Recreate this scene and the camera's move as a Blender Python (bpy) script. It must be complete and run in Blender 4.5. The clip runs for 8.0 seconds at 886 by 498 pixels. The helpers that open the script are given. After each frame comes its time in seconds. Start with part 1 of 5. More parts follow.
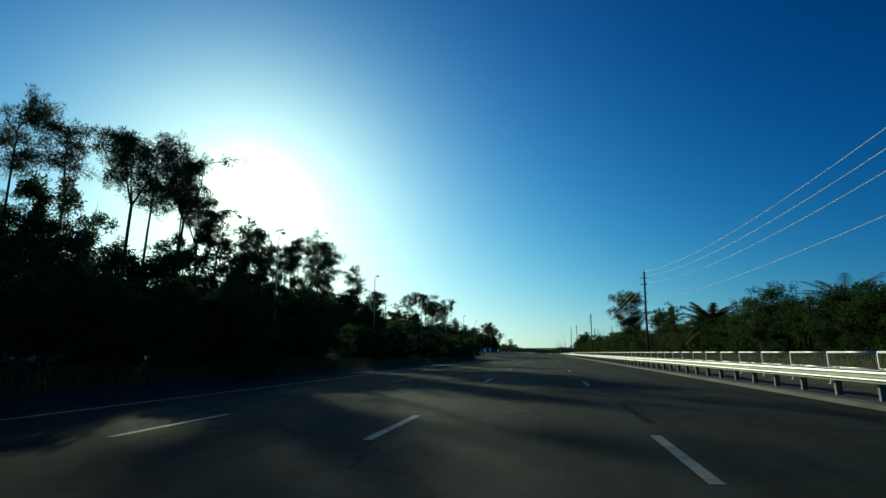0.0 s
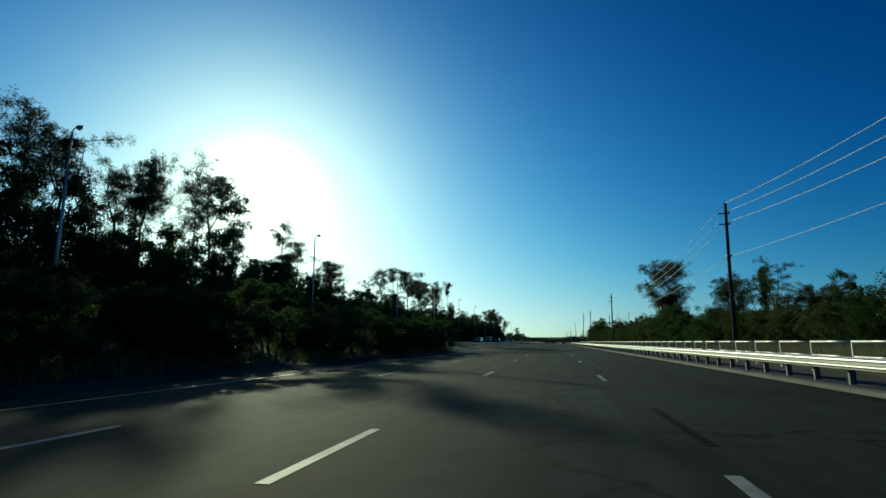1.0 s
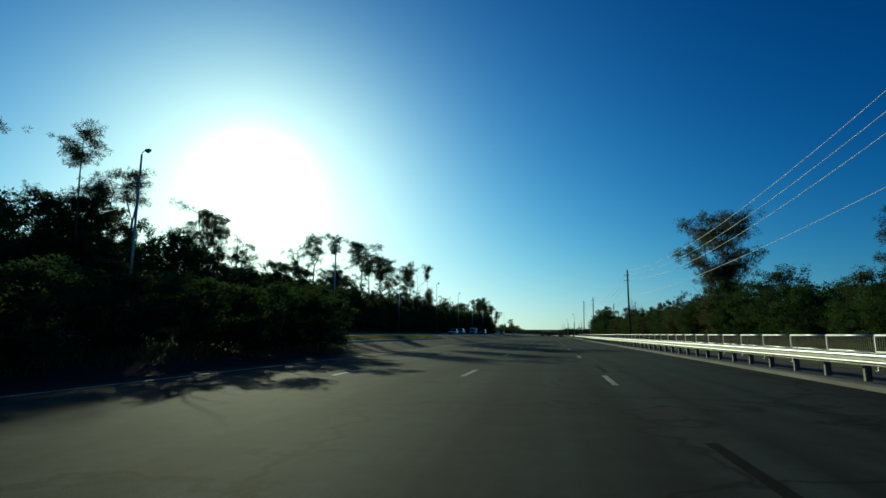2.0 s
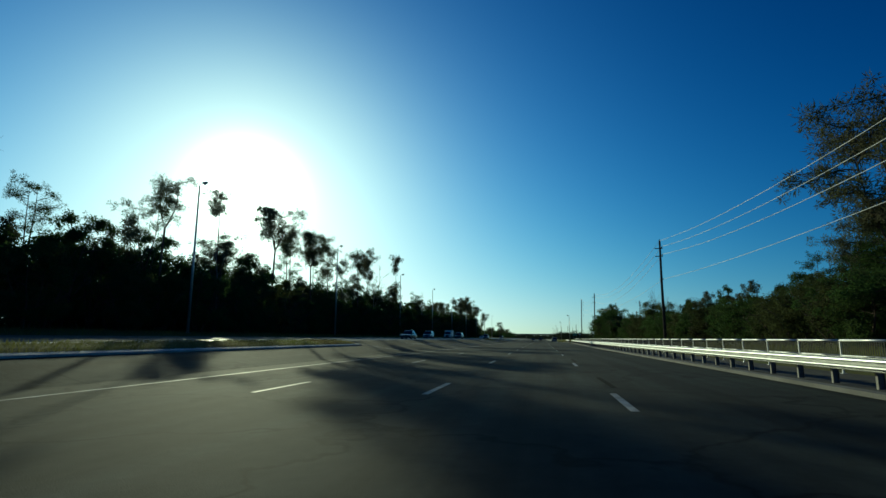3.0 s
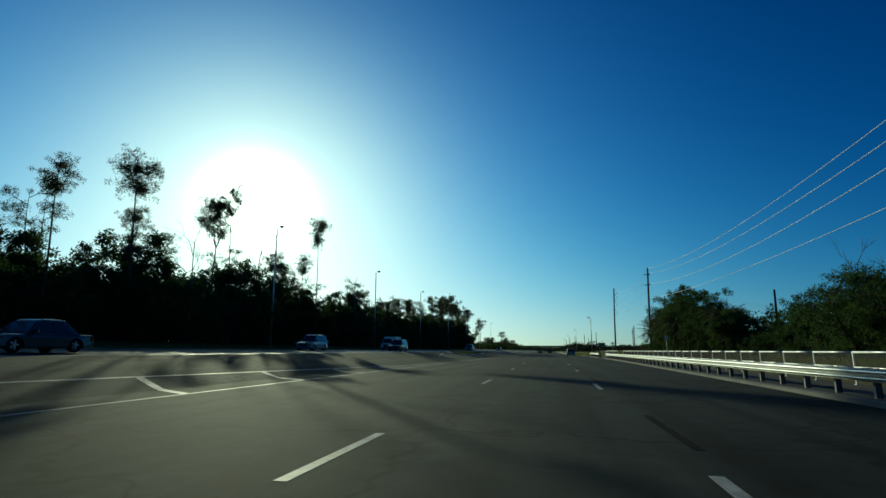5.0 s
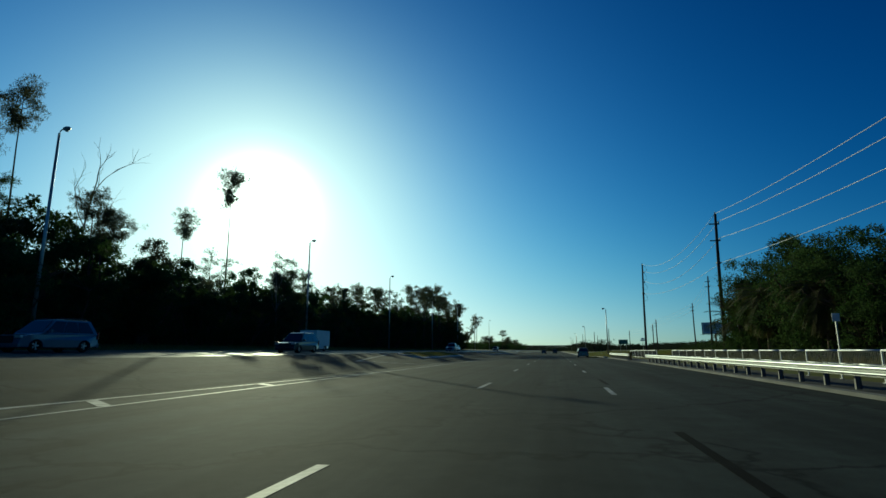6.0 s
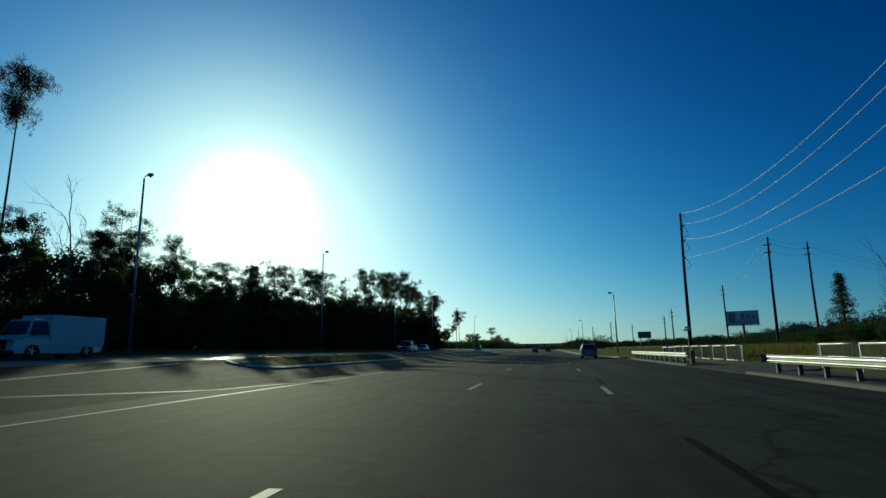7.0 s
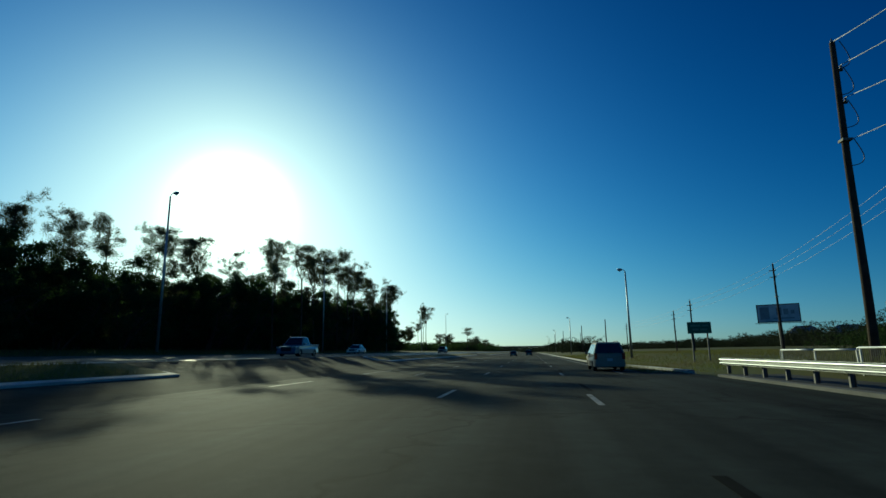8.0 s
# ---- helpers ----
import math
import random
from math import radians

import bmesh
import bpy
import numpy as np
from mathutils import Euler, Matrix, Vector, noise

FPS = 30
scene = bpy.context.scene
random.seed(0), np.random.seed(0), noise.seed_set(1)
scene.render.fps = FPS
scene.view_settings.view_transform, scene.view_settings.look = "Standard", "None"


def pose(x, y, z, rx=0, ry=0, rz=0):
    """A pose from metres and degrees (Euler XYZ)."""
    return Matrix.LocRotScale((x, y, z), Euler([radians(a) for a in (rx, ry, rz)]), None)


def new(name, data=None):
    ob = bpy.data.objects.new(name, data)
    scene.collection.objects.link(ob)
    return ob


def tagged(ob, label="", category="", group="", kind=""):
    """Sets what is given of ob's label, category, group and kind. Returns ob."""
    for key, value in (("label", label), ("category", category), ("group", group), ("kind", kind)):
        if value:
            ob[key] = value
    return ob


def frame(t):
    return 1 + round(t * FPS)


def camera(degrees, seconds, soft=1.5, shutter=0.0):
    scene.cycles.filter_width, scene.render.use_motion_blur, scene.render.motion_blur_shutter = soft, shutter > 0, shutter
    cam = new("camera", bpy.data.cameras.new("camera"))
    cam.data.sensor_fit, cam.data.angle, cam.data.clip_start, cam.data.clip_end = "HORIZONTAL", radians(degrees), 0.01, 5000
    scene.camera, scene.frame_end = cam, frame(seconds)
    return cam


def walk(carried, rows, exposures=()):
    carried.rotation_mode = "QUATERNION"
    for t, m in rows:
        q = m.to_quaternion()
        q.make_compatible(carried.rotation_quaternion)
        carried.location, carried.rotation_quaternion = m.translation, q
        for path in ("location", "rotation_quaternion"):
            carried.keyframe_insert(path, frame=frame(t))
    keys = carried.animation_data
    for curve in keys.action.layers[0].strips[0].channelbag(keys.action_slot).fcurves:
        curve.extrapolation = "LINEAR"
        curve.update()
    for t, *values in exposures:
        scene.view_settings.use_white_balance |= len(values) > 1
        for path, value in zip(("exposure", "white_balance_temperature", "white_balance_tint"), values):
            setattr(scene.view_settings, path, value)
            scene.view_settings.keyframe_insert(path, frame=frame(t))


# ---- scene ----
cam = camera(80.0, 8.0, soft=1.5, shutter=0.0)
PATH = [
    (0.0, -1.39, 10.75, 11.12, 0.19),
    (0.5, 15.76, 11.42, 10.79, 0.28),
    (1.0, 33.00, 11.68, 10.02, 0.22),
    (1.5, 50.58, 11.64, 9.17, 0.19),
    (3.0, 103.61, 10.39, 9.60, -0.17),
    (3.5, 121.04, 10.74, 10.17, 0.43),
    (4.0, 138.50, 10.84, 10.48, -0.21),
    (4.5, 155.79, 11.11, 10.85, -0.25),
    (6.0, 206.46, 11.89, 10.92, 0.17),
    (6.5, 222.52, 11.87, 11.15, 0.65),
    (7.0, 238.60, 11.22, 10.91, 1.10),
    (7.5, 255.14, 10.31, 10.82, 1.05),
    (8.0, 272.02, 9.28, 11.10, 0.79),
]
EXPOSURES = [(0.0, 0.42, 6400, -27), (3.0, 0.33, 6350, -27), (6.0, 0.23, 6300, -27), (8.0, 0.25, 6250, -27)]
walk(cam, [(t, pose(0, y, 1.25, 90 + pitch, roll, yaw)) for t, y, yaw, pitch, roll in PATH], EXPOSURES)

# ---- sky and sun ----
SUN_LEFT, SUN_UP = 31.5, 14.5
world = bpy.data.worlds.new("sky")
scene.world = world
world.use_nodes = True
sky = world.node_tree.nodes.new("ShaderNodeTexSky")
sky.sky_type = "NISHITA"
sky.sun_disc = False
sky.sun_elevation = radians(SUN_UP)
sky.sun_rotation = radians(-SUN_LEFT)
sky.altitude = 600.0
sky.air_density, sky.dust_density, sky.ozone_density = 0.8, 0.6, 3.0
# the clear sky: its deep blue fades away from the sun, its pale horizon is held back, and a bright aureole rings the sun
nodes, links = world.node_tree.nodes, world.node_tree.links
sun_from = Vector((-math.sin(radians(SUN_LEFT)) * math.cos(radians(SUN_UP)),
                   math.cos(radians(SUN_LEFT)) * math.cos(radians(SUN_UP)), math.sin(radians(SUN_UP))))


def sky_math(operation, a, b):
    node = nodes.new("ShaderNodeVectorMath")
    node.operation = operation
    for socket, value in zip(node.inputs, (a, b)):
        if isinstance(value, tuple):
            socket.default_value = value
        else:
            links.new(value, socket)
    return node.outputs["Value" if operation == "DOT_PRODUCT" else "Vector"]


def power_of(value, exponent):
    node = nodes.new("ShaderNodeMath")
    node.operation = "POWER"
    links.new(value, node.inputs[0])
    node.inputs[1].default_value = exponent
    return node.outputs[0]


deep, clear = nodes.new("ShaderNodeHueSaturation"), nodes.new("ShaderNodeGamma")
deep.inputs["Saturation"].default_value, clear.inputs["Gamma"].default_value = 1.15, 1.66
links.new(sky.outputs[0], deep.inputs["Color"])
links.new(deep.outputs[0], clear.inputs["Color"])
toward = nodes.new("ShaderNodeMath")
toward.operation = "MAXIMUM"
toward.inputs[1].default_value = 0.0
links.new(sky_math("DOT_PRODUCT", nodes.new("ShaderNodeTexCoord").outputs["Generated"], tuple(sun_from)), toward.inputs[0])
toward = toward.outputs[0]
PALE, FULL = (20.0, 20.0, 20.0), (1.97, 2.1, 2.25)
held = sky_math("DIVIDE", sky_math("MULTIPLY", clear.outputs[0], tuple(p * f for p, f in zip(PALE, FULL))), sky_math("ADD", clear.outputs[0], PALE))
fade = sky_math("ADD", sky_math("MULTIPLY", power_of(toward, 4.0), (0.74, 0.635, 0.51)), (0.26, 0.365, 0.5))
blue = sky_math("MULTIPLY", held, fade)
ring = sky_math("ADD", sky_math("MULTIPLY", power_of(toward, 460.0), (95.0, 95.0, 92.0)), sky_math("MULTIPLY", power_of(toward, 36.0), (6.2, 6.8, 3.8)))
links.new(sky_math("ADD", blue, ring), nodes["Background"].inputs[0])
nodes["Background"].inputs[1].default_value = 0.0296
sun = new("sun", bpy.data.lights.new("sun", "SUN"))
sun.data.energy, sun.data.angle, sun.data.color = 2.5, radians(0.53), (1.0, 0.86, 0.66)
sun.rotation_mode = "QUATERNION"
sun.rotation_quaternion = sun_from.to_track_quat("Z", "Y")


# ---- materials ----
def material(name, base, rough=0.6, metal=0.0, spread=0.25, grain=8.0, patch=0.6, bump=0.15, second=None, coat=0.0, leaf=0.0, per_object=0.0):
    """A procedural surface: two scales of noise vary the colour, a third gives relief."""
    m = bpy.data.materials.new(name)
    m.use_nodes = True
    n, link = m.node_tree.nodes, m.node_tree.links
    p = n["Principled BSDF"]
    p.inputs["Roughness"].default_value, p.inputs["Metallic"].default_value = rough, metal
    p.inputs["Coat Weight"].default_value = coat
    if rough > 0.82:
        p.inputs["Specular IOR Level"].default_value = 0.12
    co = n.new("ShaderNodeTexCoord")
    fine, broad = n.new("ShaderNodeTexNoise"), n.new("ShaderNodeTexNoise")
    fine.inputs["Scale"].default_value, fine.inputs["Detail"].default_value = grain, 6
    broad.inputs["Scale"].default_value, broad.inputs["Detail"].default_value = patch, 4
    link.new(co.outputs["Object"], fine.inputs["Vector"])
    link.new(co.outputs["Object"], broad.inputs["Vector"])
    second = second or tuple(c * (1 - spread) for c in base)
    mix = n.new("ShaderNodeMix")
    mix.data_type = "RGBA"
    mix.inputs["A"].default_value = (*base, 1)
    mix.inputs["B"].default_value = (*second, 1)
    ramp = n.new("ShaderNodeMapRange")
    ramp.inputs["From Min"].default_value, ramp.inputs["From Max"].default_value = 0.35, 0.65
    link.new(broad.outputs["Fac"], ramp.inputs["Value"])
    link.new(ramp.outputs["Result"], mix.inputs["Factor"])
    mult = n.new("ShaderNodeMix")
    mult.data_type, mult.blend_type = "RGBA", "MULTIPLY"
    mult.inputs["Factor"].default_value = 1.0
    tone = n.new("ShaderNodeMapRange")
    tone.inputs["To Min"].default_value, tone.inputs["To Max"].default_value = 1 - spread, 1 + spread * 0.6
    link.new(fine.outputs["Fac"], tone.inputs["Value"])
    link.new(mix.outputs["Result"], mult.inputs["A"])
    link.new(tone.outputs["Result"], mult.inputs["B"])
    colour = mult.outputs["Result"]
    if per_object:
        info, hsv, val = n.new("ShaderNodeObjectInfo"), n.new("ShaderNodeHueSaturation"), n.new("ShaderNodeMapRange")
        val.inputs["To Min"].default_value, val.inputs["To Max"].default_value = 1 - per_object, 1 + per_object
        link.new(info.outputs["Random"], val.inputs["Value"])
        link.new(val.outputs["Result"], hsv.inputs["Value"])
        link.new(colour, hsv.inputs["Color"])
        colour = hsv.outputs["Color"]
    link.new(colour, p.inputs["Base Color"])
    if bump:
        b = n.new("ShaderNodeBump")
        b.inputs["Strength"].default_value, b.inputs["Distance"].default_value = bump, 0.02
        link.new(fine.outputs["Fac"], b.inputs["Height"])
        link.new(b.outputs["Normal"], p.inputs["Normal"])
    if leaf:
        p.inputs["Specular IOR Level"].default_value, p.inputs["Roughness"].default_value = 0.12, 0.9
        t, add = n.new("ShaderNodeBsdfTranslucent"), n.new("ShaderNodeMixShader")
        add.inputs[0].default_value = leaf
        link.new(colour, t.inputs["Color"])
        link.new(p.outputs[0], add.inputs[1])
        link.new(t.outputs[0], add.inputs[2])
        link.new(add.outputs[0], n["Material Output"].inputs[0])
    return m


def asphalt_material(name, base, rough):
    """Worn asphalt: aggregate, long tyre bands, oil streaks and sealed cracks."""
    m = material(name, base, rough, spread=0.35, grain=60.0, patch=0.12, bump=0.35, second=tuple(c * 0.6 for c in base))
    n, link = m.node_tree.nodes, m.node_tree.links
    p = n["Principled BSDF"]
    p.inputs["Specular IOR Level"].default_value = 0.06
    source = p.inputs["Base Color"].links[0].from_socket
    co, sep = n.new("ShaderNodeTexCoord"), n.new("ShaderNodeMapping")
    sep.inputs["Scale"].default_value = (1.1, 0.02, 1)
    streak = n.new("ShaderNodeTexNoise")
    streak.inputs["Scale"].default_value, streak.inputs["Detail"].default_value = 1.0, 5
    link.new(co.outputs["Object"], sep.inputs["Vector"])
    link.new(sep.outputs["Vector"], streak.inputs["Vector"])
    r = n.new("ShaderNodeMapRange")
    r.inputs["From Min"].default_value, r.inputs["From Max"].default_value = 0.3, 0.7
    r.inputs["To Min"].default_value, r.inputs["To Max"].default_value = 0.42, 1.4
    link.new(streak.outputs["Fac"], r.inputs["Value"])
    crack = n.new("ShaderNodeTexVoronoi")
    crack.feature = "DISTANCE_TO_EDGE"
    crack.inputs["Scale"].default_value = 0.16
    warp = n.new("ShaderNodeTexNoise")
    warp.inputs["Scale"].default_value, warp.inputs["Detail"].default_value = 0.8, 4
    vmix = n.new("ShaderNodeVectorMath")
    vmix.operation = "MULTIPLY_ADD"
    vmix.inputs[1].default_value = (2.5, 2.5, 2.5)
    link.new(co.outputs["Object"], warp.inputs["Vector"])
    link.new(warp.outputs["Color"], vmix.inputs[0])
    link.new(co.outputs["Object"], vmix.inputs[2])
    link.new(vmix.outputs[0], crack.inputs["Vector"])
    c = n.new("ShaderNodeMapRange")
    c.inputs["From Max"].default_value = 0.02
    c.inputs["To Min"].default_value = 0.3
    link.new(crack.outputs["Distance"], c.inputs["Value"])
    times = n.new("ShaderNodeMath")
    times.operation = "MULTIPLY"
    link.new(r.outputs["Result"], times.inputs[0])
    link.new(c.outputs["Result"], times.inputs[1])
    mottle, worn, third = n.new("ShaderNodeTexNoise"), n.new("ShaderNodeMapRange"), n.new("ShaderNodeMath")
    mottle.inputs["Scale"].default_value, mottle.inputs["Detail"].default_value = 1.7, 8
    mottle.inputs["Roughness"].default_value = 0.7
    worn.inputs["From Min"].default_value, worn.inputs["From Max"].default_value = 0.32, 0.68
    worn.inputs["To Min"].default_value, worn.inputs["To Max"].default_value = 0.72, 1.28
    third.operation = "MULTIPLY"
    link.new(co.outputs["Object"], mottle.inputs["Vector"])
    link.new(mottle.outputs["Fac"], worn.inputs["Value"])
    link.new(worn.outputs["Result"], third.inputs[0])
    link.new(times.outputs[0], third.inputs[1])
    times = third
    mul = n.new("ShaderNodeMix")
    mul.data_type, mul.blend_type = "RGBA", "MULTIPLY"
    mul.inputs["Factor"].default_value = 1
    link.new(source, mul.inputs["A"])
    link.new(times.outputs[0], mul.inputs["B"])
    link.new(mul.outputs["Result"], p.inputs["Base Color"])
    return m


def glass_material(name, tint):
    m = bpy.data.materials.new(name)
    m.use_nodes = True
    p = m.node_tree.nodes["Principled BSDF"]
    p.inputs["Base Color"].default_value = (*tint, 1)
    p.inputs["Roughness"].default_value = 0.06
    p.inputs["IOR"].default_value = 1.5
    p.inputs["Coat Weight"].default_value = 0.6
    return m


ASPHALT = asphalt_material("asphalt", (0.033, 0.041, 0.037), 0.88)
ASPHALT_FAR = asphalt_material("asphalt_worn", (0.085, 0.083, 0.08), 0.5)
CONCRETE = material("concrete", (0.23, 0.225, 0.205), 0.85, spread=0.3, grain=25, patch=0.5, bump=0.3)
# Lighter copy of the concrete: the sun's glow on the kerb is in its colour.
SUNLIT_KERB = material("sunlit_kerb", (0.6, 0.59, 0.54), 0.8, spread=0.3, grain=15, patch=1.2, bump=0.2)
PAVING = material("paving", (0.09, 0.087, 0.078), 0.85, spread=0.35, grain=18, patch=0.4, bump=0.3)
GRASS_SOIL = material("grass_soil", (0.085, 0.1, 0.024), 0.95, spread=0.45, grain=6, patch=0.08, bump=0.6, second=(0.115, 0.1, 0.032))
GRASS = material("grass_blades", (0.15, 0.175, 0.04), 0.8, spread=0.4, grain=3, patch=0.12, bump=0, second=(0.165, 0.14, 0.05), leaf=0.5)
PAINT = material("road_paint", (0.36, 0.36, 0.34), 0.7, spread=0.6, grain=9, patch=1.6, bump=0.2, second=(0.14, 0.14, 0.13))
TAR = material("tar", (0.016, 0.017, 0.016), 0.95, spread=0.3, grain=12, patch=1.5, bump=0.15)
TAR.node_tree.nodes["Principled BSDF"].inputs["Specular IOR Level"].default_value = 0.02
YELLOW_PAINT = material("yellow_road_paint", (0.55, 0.42, 0.16), 0.7, spread=0.5, grain=9, patch=1.6, bump=0.2)
STEEL = material("galvanised_steel", (0.36, 0.37, 0.36), 0.42, 0.85, spread=0.22, grain=14, patch=1.2, bump=0.05)
RAIL_POST = material("weathered_post", (0.22, 0.21, 0.19), 0.7, 0.2, spread=0.4, grain=20, patch=2, bump=0.25)
# Pickets' aluminium, darkened in colour for the shade on their backlit side.
SHADED_ALUMINIUM = material("shaded_aluminium", (0.1, 0.1, 0.098), 0.55, 0.7, spread=0.25, grain=20, patch=2, bump=0.03)
ALUMINIUM = material("aluminium", (0.75, 0.75, 0.73), 0.42, 0.35, spread=0.15, grain=20, patch=2, bump=0.03)
WOOD_POLE = material("pole_wood", (0.10, 0.075, 0.055), 0.9, spread=0.45, grain=12, patch=1.5, bump=0.5)
CABLE = material("cable", (0.62, 0.62, 0.6), 0.6, 0.1, spread=0.2, grain=4, patch=1, bump=0)
INSULATOR = material("insulator", (0.32, 0.3, 0.29), 0.3, spread=0.2, bump=0)
LAMP_POLE = material("lamp_pole", (0.42, 0.43, 0.43), 0.45, 0.7, spread=0.2, grain=10, patch=1, bump=0.05)
LAMP_LENS = glass_material("lamp_lens", (0.5, 0.5, 0.46))
BARK = material("bark", (0.13, 0.095, 0.07), 0.95, spread=0.5, grain=9, patch=1.4, bump=0.8)
DEAD_WOOD = material("dead_wood", (0.2, 0.18, 0.155), 0.9, spread=0.35, grain=9, patch=1.4, bump=0.5)
NEEDLES = material("pine_needles", (0.085, 0.1, 0.05), 0.7, spread=0.35, grain=1.5, patch=0.3, bump=0, second=(0.1, 0.1, 0.06), leaf=0.5, per_object=0.3)
LEAVES = material("leaves", (0.048, 0.088, 0.025), 0.6, spread=0.4, grain=1.2, patch=0.25, bump=0, second=(0.058, 0.086, 0.028), leaf=0.5, per_object=0.3)
DRY_LEAVES = material("dry_leaves", (0.075, 0.085, 0.034), 0.8, spread=0.4, grain=1.2, patch=0.3, bump=0, second=(0.06, 0.08, 0.03), leaf=0.5, per_object=0.3)
# Far foliage: leaf colour darkened to stand in for being seen against the light.
BACKLIT_LEAVES = material("backlit_leaves", (0.035, 0.048, 0.022), 0.85, spread=0.4, grain=0.8, patch=0.05, bump=0, second=(0.05, 0.055, 0.03), leaf=0.2)
PALM = material("palm_fronds", (0.05, 0.075, 0.023), 0.5, spread=0.3, grain=2, patch=0.4, bump=0, second=(0.14, 0.12, 0.045), leaf=0.25, per_object=0.2)
GREEN_SIGN = material("sign_green", (0.01, 0.13, 0.075), 0.35, spread=0.15, grain=12, patch=1, bump=0)
SIGN_FADED = material("sign_faded", (0.1, 0.26, 0.2), 0.4, spread=0.2, grain=12, patch=1, bump=0)
BOARD_INK = material("board_ink", (0.34, 0.37, 0.4), 0.6, spread=0.25, grain=6, patch=1, bump=0)
SIGN_WHITE = material("sign_white", (0.75, 0.75, 0.72), 0.4, spread=0.1, grain=12, patch=1, bump=0)
BILLBOARD_FACE = material("billboard_face", (0.8, 0.81, 0.8), 0.6, spread=0.15, grain=5, patch=0.35, bump=0, second=(0.5, 0.54, 0.58))
MARKER = material("marker_yellow", (0.34, 0.22, 0.05), 0.5, spread=0.25, grain=10, patch=3, bump=0.05)
RUBBER = material("rubber", (0.02, 0.02, 0.02), 0.85, spread=0.3, grain=20, bump=0.2)
RIM = material("alloy", (0.5, 0.5, 0.52), 0.3, 0.9, spread=0.15, bump=0)
GLASS = glass_material("car_glass", (0.015, 0.018, 0.02))
TRIM = material("black_trim", (0.025, 0.025, 0.027), 0.5, spread=0.3, bump=0)
TAIL = material("tail_lamp", (0.28, 0.012, 0.01), 0.15, spread=0.2, bump=0, coat=0.6)
HEAD = material("head_lamp", (0.7, 0.7, 0.68), 0.08, 0.3, spread=0.15, bump=0, coat=0.8)
PLATE = material("plate", (0.6, 0.6, 0.58), 0.5, spread=0.1, bump=0)
ROOF = material("roof_shingle", (0.36, 0.35, 0.34), 0.9, spread=0.3, bump=0.3)
STUCCO = material("stucco", (0.5, 0.47, 0.42), 0.9, spread=0.2, bump=0.2)


def car_paint(name, base, metal=0.5):
    return material(name, base, 0.32, metal, spread=0.1, grain=40, patch=0.8, bump=0, coat=0.8)


SILVER = material("paint_silver", (0.4, 0.325, 0.235), 0.5, 0.0, spread=0.12, grain=40, patch=0.8, bump=0, coat=0.05)
SILVER.node_tree.nodes["Principled BSDF"].inputs["Specular IOR Level"].default_value = 0.25
DARK_GREY = car_paint("paint_dark_grey", (0.05, 0.055, 0.06))
BLUE_GREY = car_paint("paint_blue_grey", (0.16, 0.19, 0.24))
WHITE_CAR = car_paint("paint_white", (0.75, 0.75, 0.73), 0.0)
BLACK_CAR = car_paint("paint_black", (0.02, 0.02, 0.022))


# ---- mesh helpers ----
def mesh_of(name, verts, faces, mat, smooth=False):
    me = bpy.data.meshes.new(name)
    me.from_pydata([tuple(v) for v in verts], [], faces)
    me.materials.append(mat)
    if smooth:
        me.polygons.foreach_set("use_smooth", [True] * len(me.polygons))
    me.update()
    return me


def part_mesh(name, me, parent, label="", m=None):
    ob = new(name, me)
    ob.parent = parent
    if m is not None:
        ob.matrix_basis = m
    if label:
        ob["label"] = label
    return ob


def part(name, bm, mat, parent, label="", m=None, smooth=False):
    me = bpy.data.meshes.new(name)
    bm.to_mesh(me)
    bm.free()
    me.materials.append(mat)
    if smooth:
        me.polygons.foreach_set("use_smooth", [True] * len(me.polygons))
    return part_mesh(name, me, parent, label, m)


def thing(name, label, category, m=None, group="", kind=""):
    ob = new(name)
    if m is not None:
        ob.matrix_basis = m
    return tagged(ob, label, category, group, kind)


def block(bm, x0, x1, y0, y1, z0, z1, bevel=0.0):
    made = bmesh.ops.create_cube(bm, size=1)["verts"]
    for v in made:
        v.co = Vector(((x0 + x1) / 2 + v.co.x * (x1 - x0), (y0 + y1) / 2 + v.co.y * (y1 - y0), (z0 + z1) / 2 + v.co.z * (z1 - z0)))
    if bevel:
        edges = list({e for v in made for e in v.link_edges})
        bmesh.ops.bevel(bm, geom=edges, offset=bevel, segments=2, affect="EDGES", profile=0.7)
    return bm


def box_bm(x0, x1, y0, y1, z0, z1, bevel=0.0):
    return block(bmesh.new(), x0, x1, y0, y1, z0, z1, bevel)


def tube(points, radii, sides=8, closed=True):
    """Vertices and faces of a tapered tube along the points."""
    points = [Vector(p) for p in points]
    verts, faces = [], []
    for i, p in enumerate(points):
        way = (points[min(i + 1, len(points) - 1)] - points[max(i - 1, 0)]).normalized()
        side = way.cross(Vector((0, 0, 1)) if abs(way.z) < 0.9 else Vector((1, 0, 0))).normalized()
        up = side.cross(way)
        for k in range(sides):
            a = 2 * math.pi * k / sides
            verts.append(p + (side * math.cos(a) + up * math.sin(a)) * radii[i])
    for i in range(len(points) - 1):
        for k in range(sides):
            a, b = i * sides + k, i * sides + (k + 1) % sides
            faces.append((a, b, b + sides, a + sides))
    if closed:
        faces.append(tuple(range(sides - 1, -1, -1)))
        faces.append(tuple(range((len(points) - 1) * sides, len(points) * sides)))
    return verts, faces


def join(lists):
    verts, faces = [], []
    for v, f in lists:
        o = len(verts)
        verts += list(v)
        faces += [tuple(i + o for i in q) for q in f]
    return verts, faces


def smooth_step(a, b, x):
    u = min(max((x - a) / (b - a), 0.0), 1.0)
    return u * u * (3 - 2 * u)


